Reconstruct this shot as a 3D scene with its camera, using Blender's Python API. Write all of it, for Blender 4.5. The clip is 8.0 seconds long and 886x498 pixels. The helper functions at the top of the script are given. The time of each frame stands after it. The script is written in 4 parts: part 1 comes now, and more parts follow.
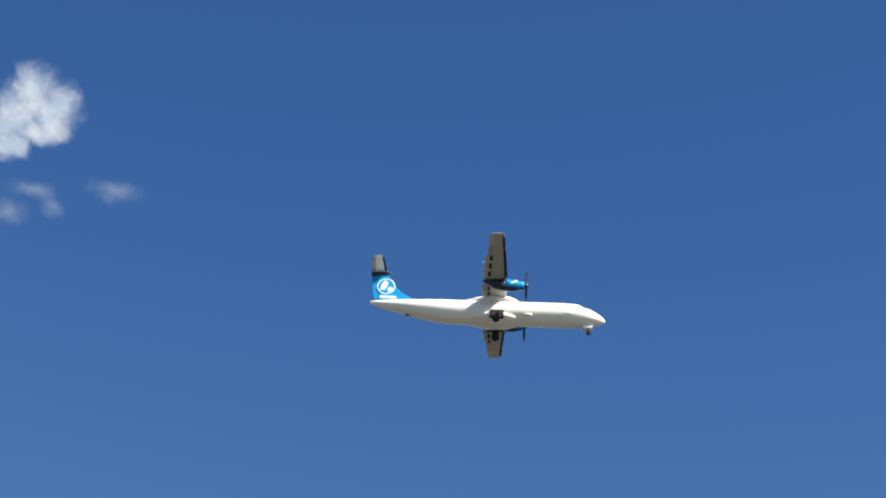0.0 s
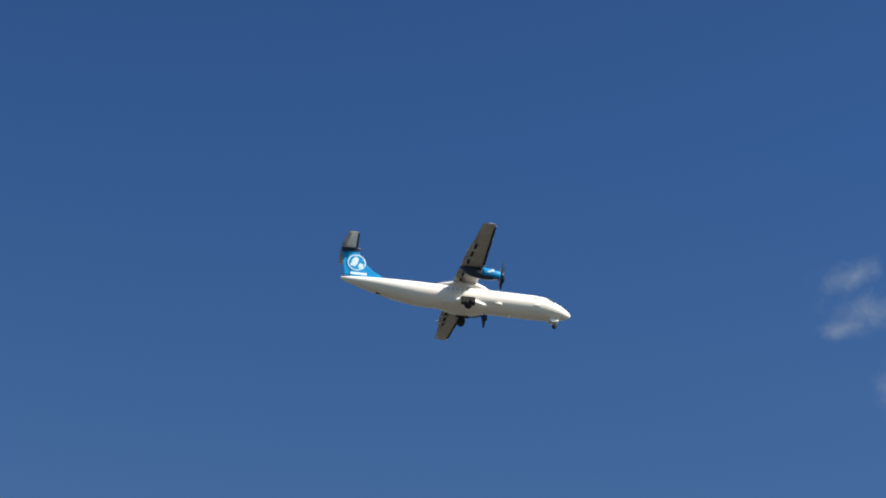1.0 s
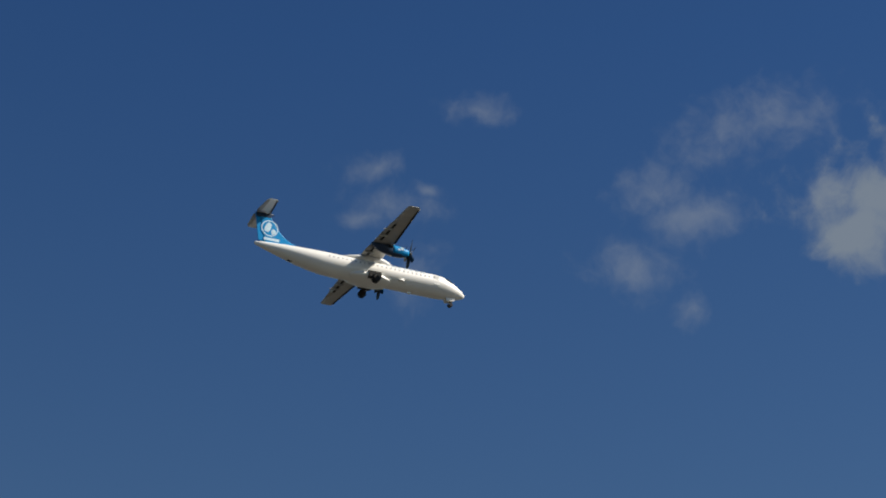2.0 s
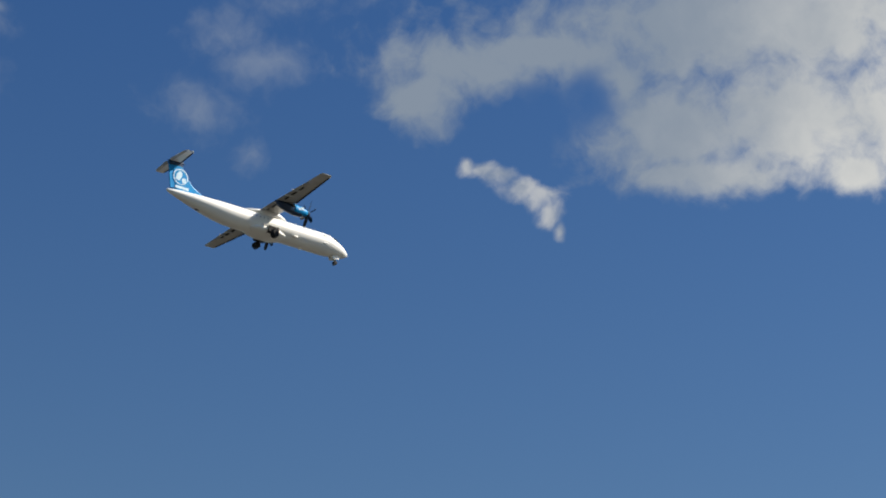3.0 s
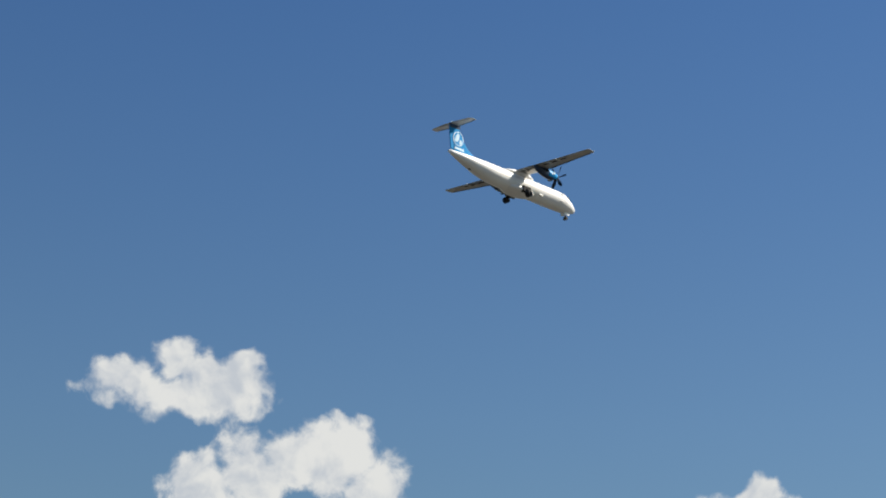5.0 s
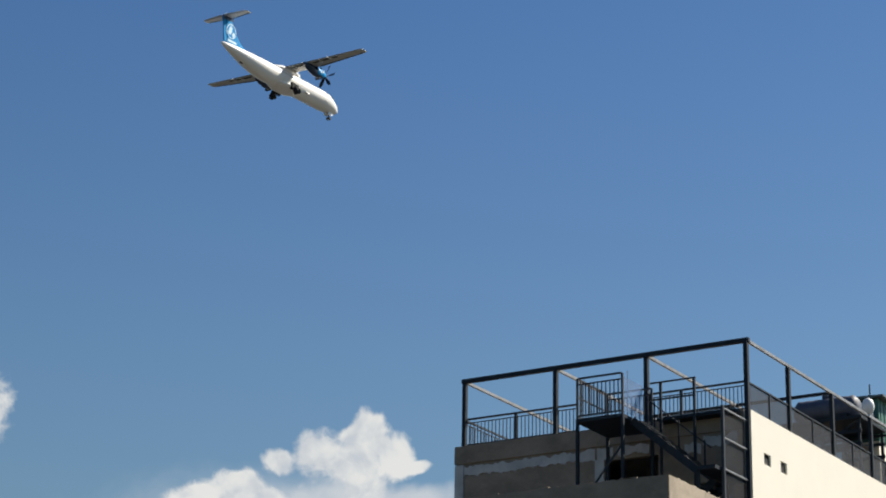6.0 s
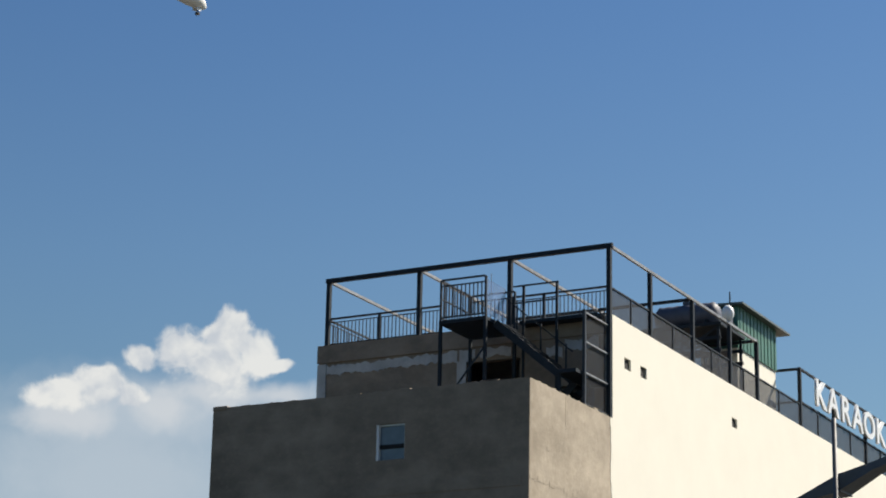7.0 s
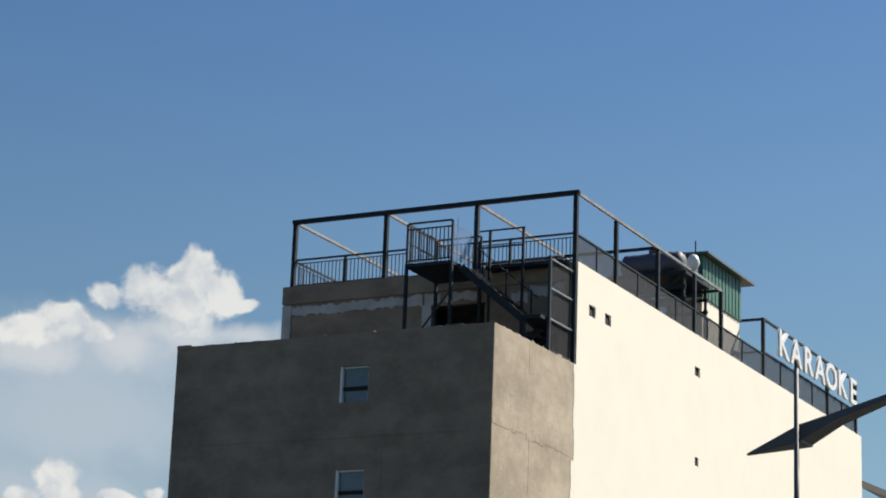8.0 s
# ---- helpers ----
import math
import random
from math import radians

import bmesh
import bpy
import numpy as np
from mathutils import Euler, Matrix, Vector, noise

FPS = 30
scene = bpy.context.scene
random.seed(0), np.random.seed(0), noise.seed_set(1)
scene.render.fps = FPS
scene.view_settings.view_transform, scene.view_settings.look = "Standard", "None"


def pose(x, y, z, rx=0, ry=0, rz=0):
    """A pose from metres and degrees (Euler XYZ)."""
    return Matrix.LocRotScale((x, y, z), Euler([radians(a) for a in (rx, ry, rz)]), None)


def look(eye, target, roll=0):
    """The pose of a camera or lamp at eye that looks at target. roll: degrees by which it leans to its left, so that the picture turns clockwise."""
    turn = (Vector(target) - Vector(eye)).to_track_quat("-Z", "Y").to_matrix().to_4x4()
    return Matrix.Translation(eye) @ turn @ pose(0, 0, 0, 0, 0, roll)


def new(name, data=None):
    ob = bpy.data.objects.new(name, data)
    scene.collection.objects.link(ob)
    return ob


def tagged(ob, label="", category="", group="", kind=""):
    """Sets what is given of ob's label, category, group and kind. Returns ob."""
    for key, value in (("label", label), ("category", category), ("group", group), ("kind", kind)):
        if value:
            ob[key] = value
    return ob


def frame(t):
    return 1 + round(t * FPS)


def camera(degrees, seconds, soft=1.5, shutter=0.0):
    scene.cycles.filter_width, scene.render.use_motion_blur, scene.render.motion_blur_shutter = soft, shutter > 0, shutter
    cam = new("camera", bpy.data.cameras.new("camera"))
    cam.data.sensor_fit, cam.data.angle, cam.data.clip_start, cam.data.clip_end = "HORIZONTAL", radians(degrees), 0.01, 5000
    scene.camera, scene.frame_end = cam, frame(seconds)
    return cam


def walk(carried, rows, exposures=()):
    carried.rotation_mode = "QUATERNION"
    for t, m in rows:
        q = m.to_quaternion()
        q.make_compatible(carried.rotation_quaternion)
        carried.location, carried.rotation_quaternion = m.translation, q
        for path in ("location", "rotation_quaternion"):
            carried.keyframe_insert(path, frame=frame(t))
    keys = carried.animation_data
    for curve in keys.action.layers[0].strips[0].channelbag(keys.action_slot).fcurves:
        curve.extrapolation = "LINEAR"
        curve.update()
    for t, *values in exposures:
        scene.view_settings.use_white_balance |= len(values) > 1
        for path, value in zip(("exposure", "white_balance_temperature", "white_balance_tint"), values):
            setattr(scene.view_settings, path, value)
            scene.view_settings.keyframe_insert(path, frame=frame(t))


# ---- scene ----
cam = camera(22.0, 8.0, soft=1.9)
walk(cam, [
    (0, pose(35.34, 191.40, -9.20, 124.315, -4.084, 88.638)),
    (0.5, pose(34.62, 172.66, -7.65, 123.803, -3.618, 82.341)),
    (1, pose(33.90, 153.92, -6.09, 122.859, -2.472, 76.678)),
    (1.2, pose(33.61, 146.43, -5.47, 122.527, -1.835, 74.513)),
    (2.3, pose(32.03, 105.20, -2.04, 118.738, -0.636, 59.445)),
    (2.5, pose(31.74, 97.71, -1.42, 117.761, -0.518, 56.808)),
    (3, pose(31.03, 78.97, 0.14, 116.338, -0.891, 51.081)),
    (3.5, pose(30.31, 60.23, 1.70, 114.882, 0.336, 46.616)),
    (4, pose(29.59, 41.49, 3.25, 113.557, 1.105, 44.289)),
    (4.1, pose(29.45, 37.74, 3.56, 113.258, 1.465, 43.942)),
    (4.2, pose(29.30, 33.99, 3.88, 112.956, 1.824, 43.592)),
    (4.3, pose(28.91, 30.18, 4.35, 112.643, 1.811, 42.854)),
    (4.4, pose(28.03, 26.46, 4.95, 112.320, 1.717, 42.163)),
    (4.6, pose(24.81, 19.54, 6.20, 111.634, 1.047, 41.231)),
    (4.8, pose(20.00, 13.59, 6.60, 111.003, -0.328, 41.063)),
    (5, pose(14.18, 8.62, 5.60, 110.559, -2.028, 41.265)),
    (5.1, pose(11.17, 6.52, 4.70, 110.453, -2.773, 41.271)),
    (5.2, pose(8.45, 4.79, 3.75, 110.443, -3.298, 41.121)),
    (5.3, pose(6.08, 3.38, 2.90, 110.558, -3.495, 40.690)),
    (5.4, pose(4.08, 2.24, 2.30, 110.811, -2.903, 38.358)),
    (5.5, pose(2.48, 1.34, 1.95, 110.854, -2.299, 36.373)),
    (5.6, pose(1.26, 0.68, 1.78, 110.524, -1.989, 35.017)),
    (5.8, pose(0.05, 0.03, 1.70, 109.833, -1.468, 32.925)),
    (6, pose(0.00, 0.00, 1.70, 109.119, -1.027, 31.383)),
    (6.5, pose(0.00, 0.00, 1.70, 107.482, -1.060, 29.303)),
    (7, pose(0.00, 0.00, 1.70, 106.690, -1.178, 27.799)),
    (7.5, pose(0.00, 0.00, 1.70, 106.371, -1.452, 27.364)),
    (8, pose(0.00, 0.00, 1.70, 105.309, -2.048, 26.682)),
], exposures=[(0, 1.35), (0.5, 1.47), (0.8, 1.22), (1.2, 0.70), (2.3, 0.36), (2.6, 0.36), (3, 0.73), (3.5, 0.80), (4.2, 0.80), (5.3, 0.77), (6.5, 0.83), (8, 0.82)])

# ------------------------------------------------------------------ sky, clouds, sun
SUN = Vector((0.37, 0.62, 0.70)).normalized()
sun = new("sun", bpy.data.lights.new("sun", "SUN"))
sun.data.energy, sun.data.angle, sun.data.color = 5.0, radians(0.53), (1.0, 0.915, 0.79)
sun.matrix_world = look(SUN * 100, (0, 0, 0))

world = bpy.data.worlds.new("sky")
scene.world = world
world.use_nodes = True
WN, WL = world.node_tree.nodes, world.node_tree.links
WN.clear()


def wnode(kind, **values):
    n = WN.new(kind)
    for key, value in values.items():
        setattr(n, key, value)
    return n


def wmath(op, a, b=None, c=None, clamp=False):
    n = wnode("ShaderNodeMath", operation=op, use_clamp=clamp)
    for i, v in enumerate((a, b, c)):
        if v is None:
            continue
        if isinstance(v, (int, float)):
            n.inputs[i].default_value = v
        else:
            WL.new(v, n.inputs[i])
    return n.outputs[0]


def wramp(value, lo, hi, a=0.0, b=1.0, smooth=True):
    n = wnode("ShaderNodeMapRange", interpolation_type="SMOOTHSTEP" if smooth else "LINEAR", clamp=True)
    WL.new(value, n.inputs["Value"])
    for key, v in (("From Min", lo), ("From Max", hi), ("To Min", a), ("To Max", b)):
        n.inputs[key].default_value = v
    return n.outputs[0]


def wmix(fac, a, b):
    n = wnode("ShaderNodeMix", data_type="RGBA")
    for i, v in ((0, fac), (6, a), (7, b)):
        if isinstance(v, (int, float)):
            n.inputs[i].default_value = v
        elif isinstance(v, tuple):
            n.inputs[i].default_value = (*v, 1)
        else:
            WL.new(v, n.inputs[i])
    return n.outputs[2]


wdir = wnode("ShaderNodeTexCoord").outputs["Generated"]


def wnoise(scale, detail, rough, distortion=0.0):
    n = wnode("ShaderNodeTexNoise")
    WL.new(wdir, n.inputs["Vector"])
    n.inputs["Scale"].default_value, n.inputs["Detail"].default_value = scale, detail
    n.inputs["Roughness"].default_value, n.inputs["Distortion"].default_value = rough, distortion
    return n.outputs[0]


def puff(az, el, rx, ry):
    """Distance from a puff's middle in its own radii, and the place in it."""
    a, e = radians(az), radians(el)
    c = Vector((-math.sin(a) * math.cos(e), math.cos(a) * math.cos(e), math.sin(e)))
    e1 = Vector((math.cos(a), math.sin(a), 0))
    e2 = c.cross(e1) * -1
    m = Matrix((e1, e2 if e2.z > 0 else -e2, e1.cross(e2 if e2.z > 0 else -e2))).transposed()
    n = wnode("ShaderNodeMapping", vector_type="TEXTURE")
    WL.new(gate, n.inputs["Vector"])
    n.inputs["Location"].default_value = c
    n.inputs["Rotation"].default_value = m.to_euler()
    n.inputs["Scale"].default_value = (radians(rx), radians(ry), 0.25)
    length = wnode("ShaderNodeVectorMath", operation="LENGTH")
    WL.new(n.outputs[0], length.inputs[0])
    return length.outputs["Value"], n.outputs[0]


def cloud_field(puffs):
    """Puffs run together into one cloud, each worked out after the last to keep the shader small."""
    global gate
    near = None
    for p in puffs:
        d = puff(*p)[0]
        near = d if near is None else wmath("SMOOTH_MIN", near, d, 0.3)
        step = wnode("ShaderNodeVectorMath", operation="MULTIPLY_ADD")
        WL.new(near, step.inputs[0])
        step.inputs[1].default_value = (1e-8, 1e-8, 1e-8)
        WL.new(wdir, step.inputs[2])
        gate = step.outputs[0]
    return wmath("SUBTRACT", 1.12, near)


def cloud_cover(puffs, grain, amount, lo, hi):
    f = cloud_field(puffs)
    f = wmath("ADD", f, wmath("MULTIPLY", wmath("SUBTRACT", grain, 0.5), amount))
    return wramp(f, lo, hi)


sky = wnode("ShaderNodeTexSky", sky_type="NISHITA", sun_disc=False)
sky.sun_elevation = math.asin(SUN.z)
sky.sun_rotation = math.atan2(SUN.x, SUN.y)
sky.altitude, sky.air_density, sky.dust_density, sky.ozone_density = 0, 1.0, 0.6, 2.0
zen = wnode("ShaderNodeSeparateXYZ")
WL.new(wdir, zen.inputs[0])
tint = wmix(wramp(zen.outputs[2], 0.20, 0.58, smooth=False), (0.74, 0.865, 0.84), (0.46, 0.825, 1.26))
product = wnode("ShaderNodeMix", data_type="RGBA", blend_type="MULTIPLY")
product.inputs[0].default_value = 1.0
WL.new(sky.outputs[0], product.inputs[6])
WL.new(tint, product.inputs[7])
deep = wnode("ShaderNodeMix", data_type="RGBA", blend_type="MULTIPLY")
deep.inputs[0].default_value = 1.0
WL.new(product.outputs[2], deep.inputs[6])
WL.new(wramp(zen.outputs[2], 0.28, 0.66, 1.0, 0.72, smooth=False), deep.inputs[7])
colour = deep.outputs[2]

# one place in the sky, gently warped so that no outline is round
warp = wnode("ShaderNodeTexNoise")
WL.new(wdir, warp.inputs["Vector"])
warp.inputs["Scale"].default_value, warp.inputs["Detail"].default_value = 38, 3
bent = wnode("ShaderNodeVectorMath", operation="MULTIPLY_ADD")
WL.new(warp.outputs["Color"], bent.inputs[0])
bent.inputs[1].default_value = (0.016, 0.016, 0.016)
shifted = wnode("ShaderNodeVectorMath", operation="SUBTRACT")
WL.new(wdir, shifted.inputs[0])
shifted.inputs[1].default_value = (0.008, 0.008, 0.008)
WL.new(shifted.outputs[0], bent.inputs[2])
wdir = gate = bent.outputs[0]
fine, coarse, lumpy = wnoise(85, 9, 0.58), wnoise(20, 7, 0.58), wnoise(46, 6, 0.5)
billow = wmath("ADD", wmath("MULTIPLY", fine, 0.45), wmath("MULTIPLY", lumpy, 0.55))
sun_up = Vector((SUN.x, SUN.y, SUN.z + 0.6)).normalized()


def lit_side(scale, detail, reach):
    """How much brighter a billow is on the side that faces the sun."""
    out = []
    for k in (0.0, reach):
        move = wnode("ShaderNodeVectorMath", operation="ADD")
        WL.new(wdir, move.inputs[0])
        move.inputs[1].default_value = sun_up * k
        n = wnode("ShaderNodeTexNoise")
        WL.new(move.outputs[0], n.inputs["Vector"])
        n.inputs["Scale"].default_value, n.inputs["Detail"].default_value, n.inputs["Roughness"].default_value = scale, detail, 0.5
        out.append(n.outputs[0])
    return wmath("SUBTRACT", out[0], out[1])


relief = wmath("ADD", wmath("MULTIPLY", lit_side(30, 4, 0.012), 0.7), wmath("MULTIPLY", lit_side(85, 4, 0.005), 0.5))
HEAP_HIGH = [
    (34.90, 13.99, 0.74, 0.65), (33.70, 14.40, 0.71, 0.63), (33.02, 14.04, 0.60, 0.51), (32.33, 13.81, 0.43, 0.18),
    (34.23, 13.61, 1.35, 0.71), (35.80, 13.62, 0.50, 0.36), (36.90, 12.91, 0.88, 0.48), (37.87, 12.65, 0.78, 0.45),
    (36.10, 12.71, 0.50, 0.36), (50.01, 16.85, 0.82, 0.68), (48.77, 17.31, 0.74, 0.71), (47.96, 17.12, 0.78, 0.64),
    (46.95, 17.45, 0.40, 0.28), (47.37, 16.98, 0.82, 0.68), (48.69, 16.50, 2.13, 0.57),
    (44.48, 15.10, 1.28, 1.08), (45.77, 15.08, 0.78, 0.78), (46.88, 14.76, 0.88, 0.99),
    (43.56, 14.56, 0.80, 0.82), (48.03, 14.35, 1.14, 0.94)]
HEAP_FOOT = [
    (34.18, 12.91, 2.13, 0.57), (32.30, 12.95, 1.35, 0.43), (37.54, 12.12, 1.56, 0.57), (35.29, 12.48, 1.14, 0.64)]
HEAP_LOW = [
    (36.80, 9.14, 0.60, 0.63), (36.53, 8.77, 0.48, 0.57), (34.25, 8.93, 0.34, 0.23), (35.22, 8.65, 0.57, 0.20),
    (37.51, 8.51, 0.43, 0.28)]
GREY = [
    (44.96, 29.28, 2.41, 1.63), (41.70, 29.48, 2.84, 1.82), (38.49, 29.32, 2.84, 1.96), (36.12, 29.01, 1.78, 1.85),
    (36.87, 27.63, 0.85, 0.54), (34.83, 28.48, 0.78, 1.21), (39.85, 27.96, 1.07, 0.51), (44.17, 28.11, 2.70, 0.60),
    (42.42, 31.89, 8.52, 1.85), (52.28, 30.03, 1.16, 1.07), (51.01, 30.91, 2.41, 0.85), (48.72, 31.25, 2.41, 0.71),
    (46.41, 30.56, 0.85, 0.85)]
HOLE = [
    (48.70, 29.77, 1.28, 0.78), (47.31, 30.14, 0.85, 0.78), (50.31, 29.39, 0.85, 0.57)]
SCRAP = [
    (50.90, 28.47, 0.31, 0.26), (50.36, 28.40, 0.48, 0.26), (49.80, 28.23, 0.51, 0.31), (49.23, 27.89, 0.60, 0.38),
    (48.63, 27.63, 0.60, 0.40), (48.47, 27.16, 0.43, 0.45), (48.10, 26.77, 0.21, 0.28)]
SMALL = [
    (104.45, 36.59, 0.74, 0.74), (103.76, 36.14, 0.65, 0.71), (105.02, 35.98, 0.78, 0.82), (104.14, 35.62, 0.65, 0.37),
    (104.85, 35.06, 0.45, 0.37), (68.48, 21.30, 0.88, 0.40), (67.48, 21.40, 0.26, 0.17)]
WISPS = [
    (65.68, 31.13, 1.16, 0.48), (66.46, 30.78, 0.64, 0.31), (64.62, 31.51, 0.37, 0.20), (62.98, 33.60, 0.94, 0.34),
    (57.94, 31.48, 0.99, 0.60), (56.85, 30.73, 1.21, 0.63), (58.64, 29.60, 1.02, 0.65), (57.12, 28.48, 0.45, 0.40),
    (55.95, 32.74, 1.07, 0.88), (54.51, 33.15, 1.70, 0.88), (52.97, 31.22, 0.60, 0.48), (66.34, 32.03, 0.71, 0.36),
    (64.80, 29.47, 0.85, 0.85), (103.88, 34.15, 0.63, 0.28), (103.26, 33.97, 0.31, 0.26), (104.49, 33.35, 0.48, 0.34),
    (101.48, 34.59, 0.57, 0.17), (34.52, 28.19, 0.85, 0.50)]

# thin wisps
torn = wmath("ADD", wmath("MULTIPLY", coarse, 0.45), wmath("MULTIPLY", fine, 0.55))
wisps = cloud_cover(WISPS, torn, 4.2, -0.3, 1.9)
colour = wmix(wmath("MULTIPLY", wisps, 0.42), colour, (3.9, 4.4, 5.0))
# the wide grey cloud, brightest towards the sun
place = puff(42.5, 29.9, 8.0, 3.0)[1]
xyz = wnode("ShaderNodeSeparateXYZ")
WL.new(place, xyz.inputs[0])
sunward = wramp(wmath("ADD", wmath("ADD", xyz.outputs[0], wmath("MULTIPLY", wmath("SUBTRACT", coarse, 0.5), 0.8)),
                      wmath("MULTIPLY", xyz.outputs[1], -0.15)), -0.45, 0.95)
grey = wmix(sunward, (2.8, 3.4, 4.2), (9.3, 9.1, 8.4))
cover = cloud_cover(GREY, torn, 1.9, -0.05, 0.8)
hole = cloud_cover(HOLE, torn, 1.8, 0.0, 0.8)
colour = wmix(wmath("MULTIPLY", wmath("MULTIPLY", cover, wmath("SUBTRACT", 1.0, wmath("MULTIPLY", hole, 0.85))), 0.96), colour, grey)
# the torn scrap under it and the small white clouds
scraps = cloud_cover(SCRAP, billow, 2.8, 0.05, 1.05)
colour = wmix(wmath("MULTIPLY", scraps, 0.8), colour, wmix(wramp(relief, -0.12, 0.14), (3.5, 4.0, 4.7), (6.4, 6.5, 6.5)))
small = cloud_cover(SMALL, billow, 2.4, -0.1, 0.9)
colour = wmix(wmath("MULTIPLY", small, 0.92), colour, wmix(wramp(relief, -0.12, 0.12), (4.0, 4.7, 5.7), (5.9, 6.2, 6.6)))
# white heaped clouds low down, hazy at their feet
veil = cloud_cover([(36.1, 10.6, 6.26, 2.9), (37.2, 8.4, 6.26, 1.85), (35.2, 12.2, 4.6, 1.3)], coarse, 0.9, 0.0, 0.95)
colour = wmix(wmath("MULTIPLY", veil, 0.78), colour, (5.6, 6.3, 7.0))
foot = cloud_cover(HEAP_FOOT, lumpy, 1.6, 0.0, 0.9)
colour = wmix(wmath("MULTIPLY", foot, 0.8), colour, (6.9, 7.2, 7.5))
heap = cloud_cover(HEAP_HIGH + HEAP_LOW, billow, 2.5, 0.02, 0.5)
shade = wramp(wmath("ADD", relief, wmath("MULTIPLY", wmath("SUBTRACT", lumpy, 0.5), 0.35)), -0.16, 0.13)
colour = wmix(wmath("MULTIPLY", heap, 0.95), colour, wmix(shade, (6.2, 6.6, 7.1), (8.8, 8.8, 8.5)))
background = wnode("ShaderNodeBackground")
WL.new(colour, background.inputs["Color"])
background.inputs["Strength"].default_value = 0.052
WL.new(background.outputs[0], wnode("ShaderNodeOutputWorld").inputs["Surface"])


# ------------------------------------------------------------------ materials
def material(name, colour, rough=0.6, metal=0.0, vary=0.12, scale=2.0, stain=None, stain_scale=0.4, stain_amount=0.5,
             bump=0.0, bump_scale=30.0, streak=(1, 1, 1), coat=0.0, alpha=1.0, spec=0.5, band=0.0):
    m = bpy.data.materials.new(name)
    m.use_nodes = True
    nt = m.node_tree
    bs = nt.nodes["Principled BSDF"]
    tc = nt.nodes.new("ShaderNodeTexCoord")
    mp = nt.nodes.new("ShaderNodeMapping")
    mp.inputs["Scale"].default_value = streak
    nt.links.new(tc.outputs["Object"], mp.inputs[0])

    def noise_at(s, detail=6, rough_=0.6):
        n = nt.nodes.new("ShaderNodeTexNoise")
        n.inputs["Scale"].default_value, n.inputs["Detail"].default_value = s, detail
        n.inputs["Roughness"].default_value = rough_
        nt.links.new(mp.outputs[0], n.inputs["Vector"])
        return n.outputs[0]

    def mix(fac, a, b, mode="MIX"):
        n = nt.nodes.new("ShaderNodeMix")
        n.data_type, n.blend_type = "RGBA", mode
        for i, v in ((0, fac), (6, a), (7, b)):
            if isinstance(v, (int, float)):
                n.inputs[i].default_value = v
            elif isinstance(v, tuple):
                n.inputs[i].default_value = (*v, 1)
            else:
                nt.links.new(v, n.inputs[i])
        return n.outputs[2]

    def ramp(v, lo, hi, a=0.0, b=1.0):
        n = nt.nodes.new("ShaderNodeMapRange")
        nt.links.new(v, n.inputs[0])
        for i, q in enumerate((lo, hi, a, b)):
            n.inputs[i + 1].default_value = q
        return n.outputs[0]

    dark = tuple(c * (1 - vary) for c in colour)
    light = tuple(min(1, c * (1 + vary)) for c in colour)
    col = mix(ramp(noise_at(scale), 0.3, 0.7), dark, light)
    if stain:
        col = mix(ramp(noise_at(stain_scale, 8, 0.68), 0.46, 0.68, 0, stain_amount), col, stain)
    if band:
        mp2 = nt.nodes.new("ShaderNodeMapping")
        mp2.inputs["Scale"].default_value = (0.22, 0.22, 0.75)
        nt.links.new(tc.outputs["Object"], mp2.inputs[0])
        course = noise_at(1.0, 5, 0.65)
        nt.links.new(mp2.outputs[0], course.node.inputs["Vector"])
        col = mix(ramp(course, 0.40, 0.64, 0, band), col, tuple(c * 0.45 for c in colour))
        speck = noise_at(5.0, 8, 0.75)
        col = mix(ramp(speck, 0.52, 0.72, 0, band * 0.8), col, tuple(min(1, c * 1.5) for c in colour))
    nt.links.new(col, bs.inputs["Base Color"])
    nt.links.new(ramp(noise_at(scale * 3), 0.2, 0.8, max(0.02, rough - 0.1), min(1, rough + 0.1)), bs.inputs["Roughness"])
    bs.inputs["Metallic"].default_value = metal
    bs.inputs["Coat Weight"].default_value = coat
    bs.inputs["Specular IOR Level"].default_value = spec
    bs.inputs["Alpha"].default_value = alpha
    if bump:
        b = nt.nodes.new("ShaderNodeBump")
        b.inputs["Strength"].default_value = bump
        b.inputs["Distance"].default_value = 0.02
        nt.links.new(noise_at(bump_scale), b.inputs["Height"])
        nt.links.new(b.outputs[0], bs.inputs["Normal"])
    return m


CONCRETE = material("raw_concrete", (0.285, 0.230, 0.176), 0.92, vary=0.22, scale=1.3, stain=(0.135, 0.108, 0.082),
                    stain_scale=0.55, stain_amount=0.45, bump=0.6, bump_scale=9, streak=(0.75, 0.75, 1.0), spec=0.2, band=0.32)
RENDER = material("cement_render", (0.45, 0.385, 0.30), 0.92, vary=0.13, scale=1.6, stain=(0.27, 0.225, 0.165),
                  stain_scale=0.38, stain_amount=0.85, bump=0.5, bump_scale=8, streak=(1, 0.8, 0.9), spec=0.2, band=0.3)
PATCH = material("lime_patch", (0.50, 0.49, 0.47), 0.9, vary=0.2, scale=3, stain=(0.25, 0.25, 0.24), stain_scale=1.5,
                 stain_amount=0.7, bump=0.4)
CREAM = material("cream_paint", (0.80, 0.765, 0.66), 0.85, vary=0.02, scale=0.8, stain=(0.70, 0.665, 0.57), stain_scale=0.3,
                 stain_amount=0.12, bump=0.15, bump_scale=16, spec=0.25)
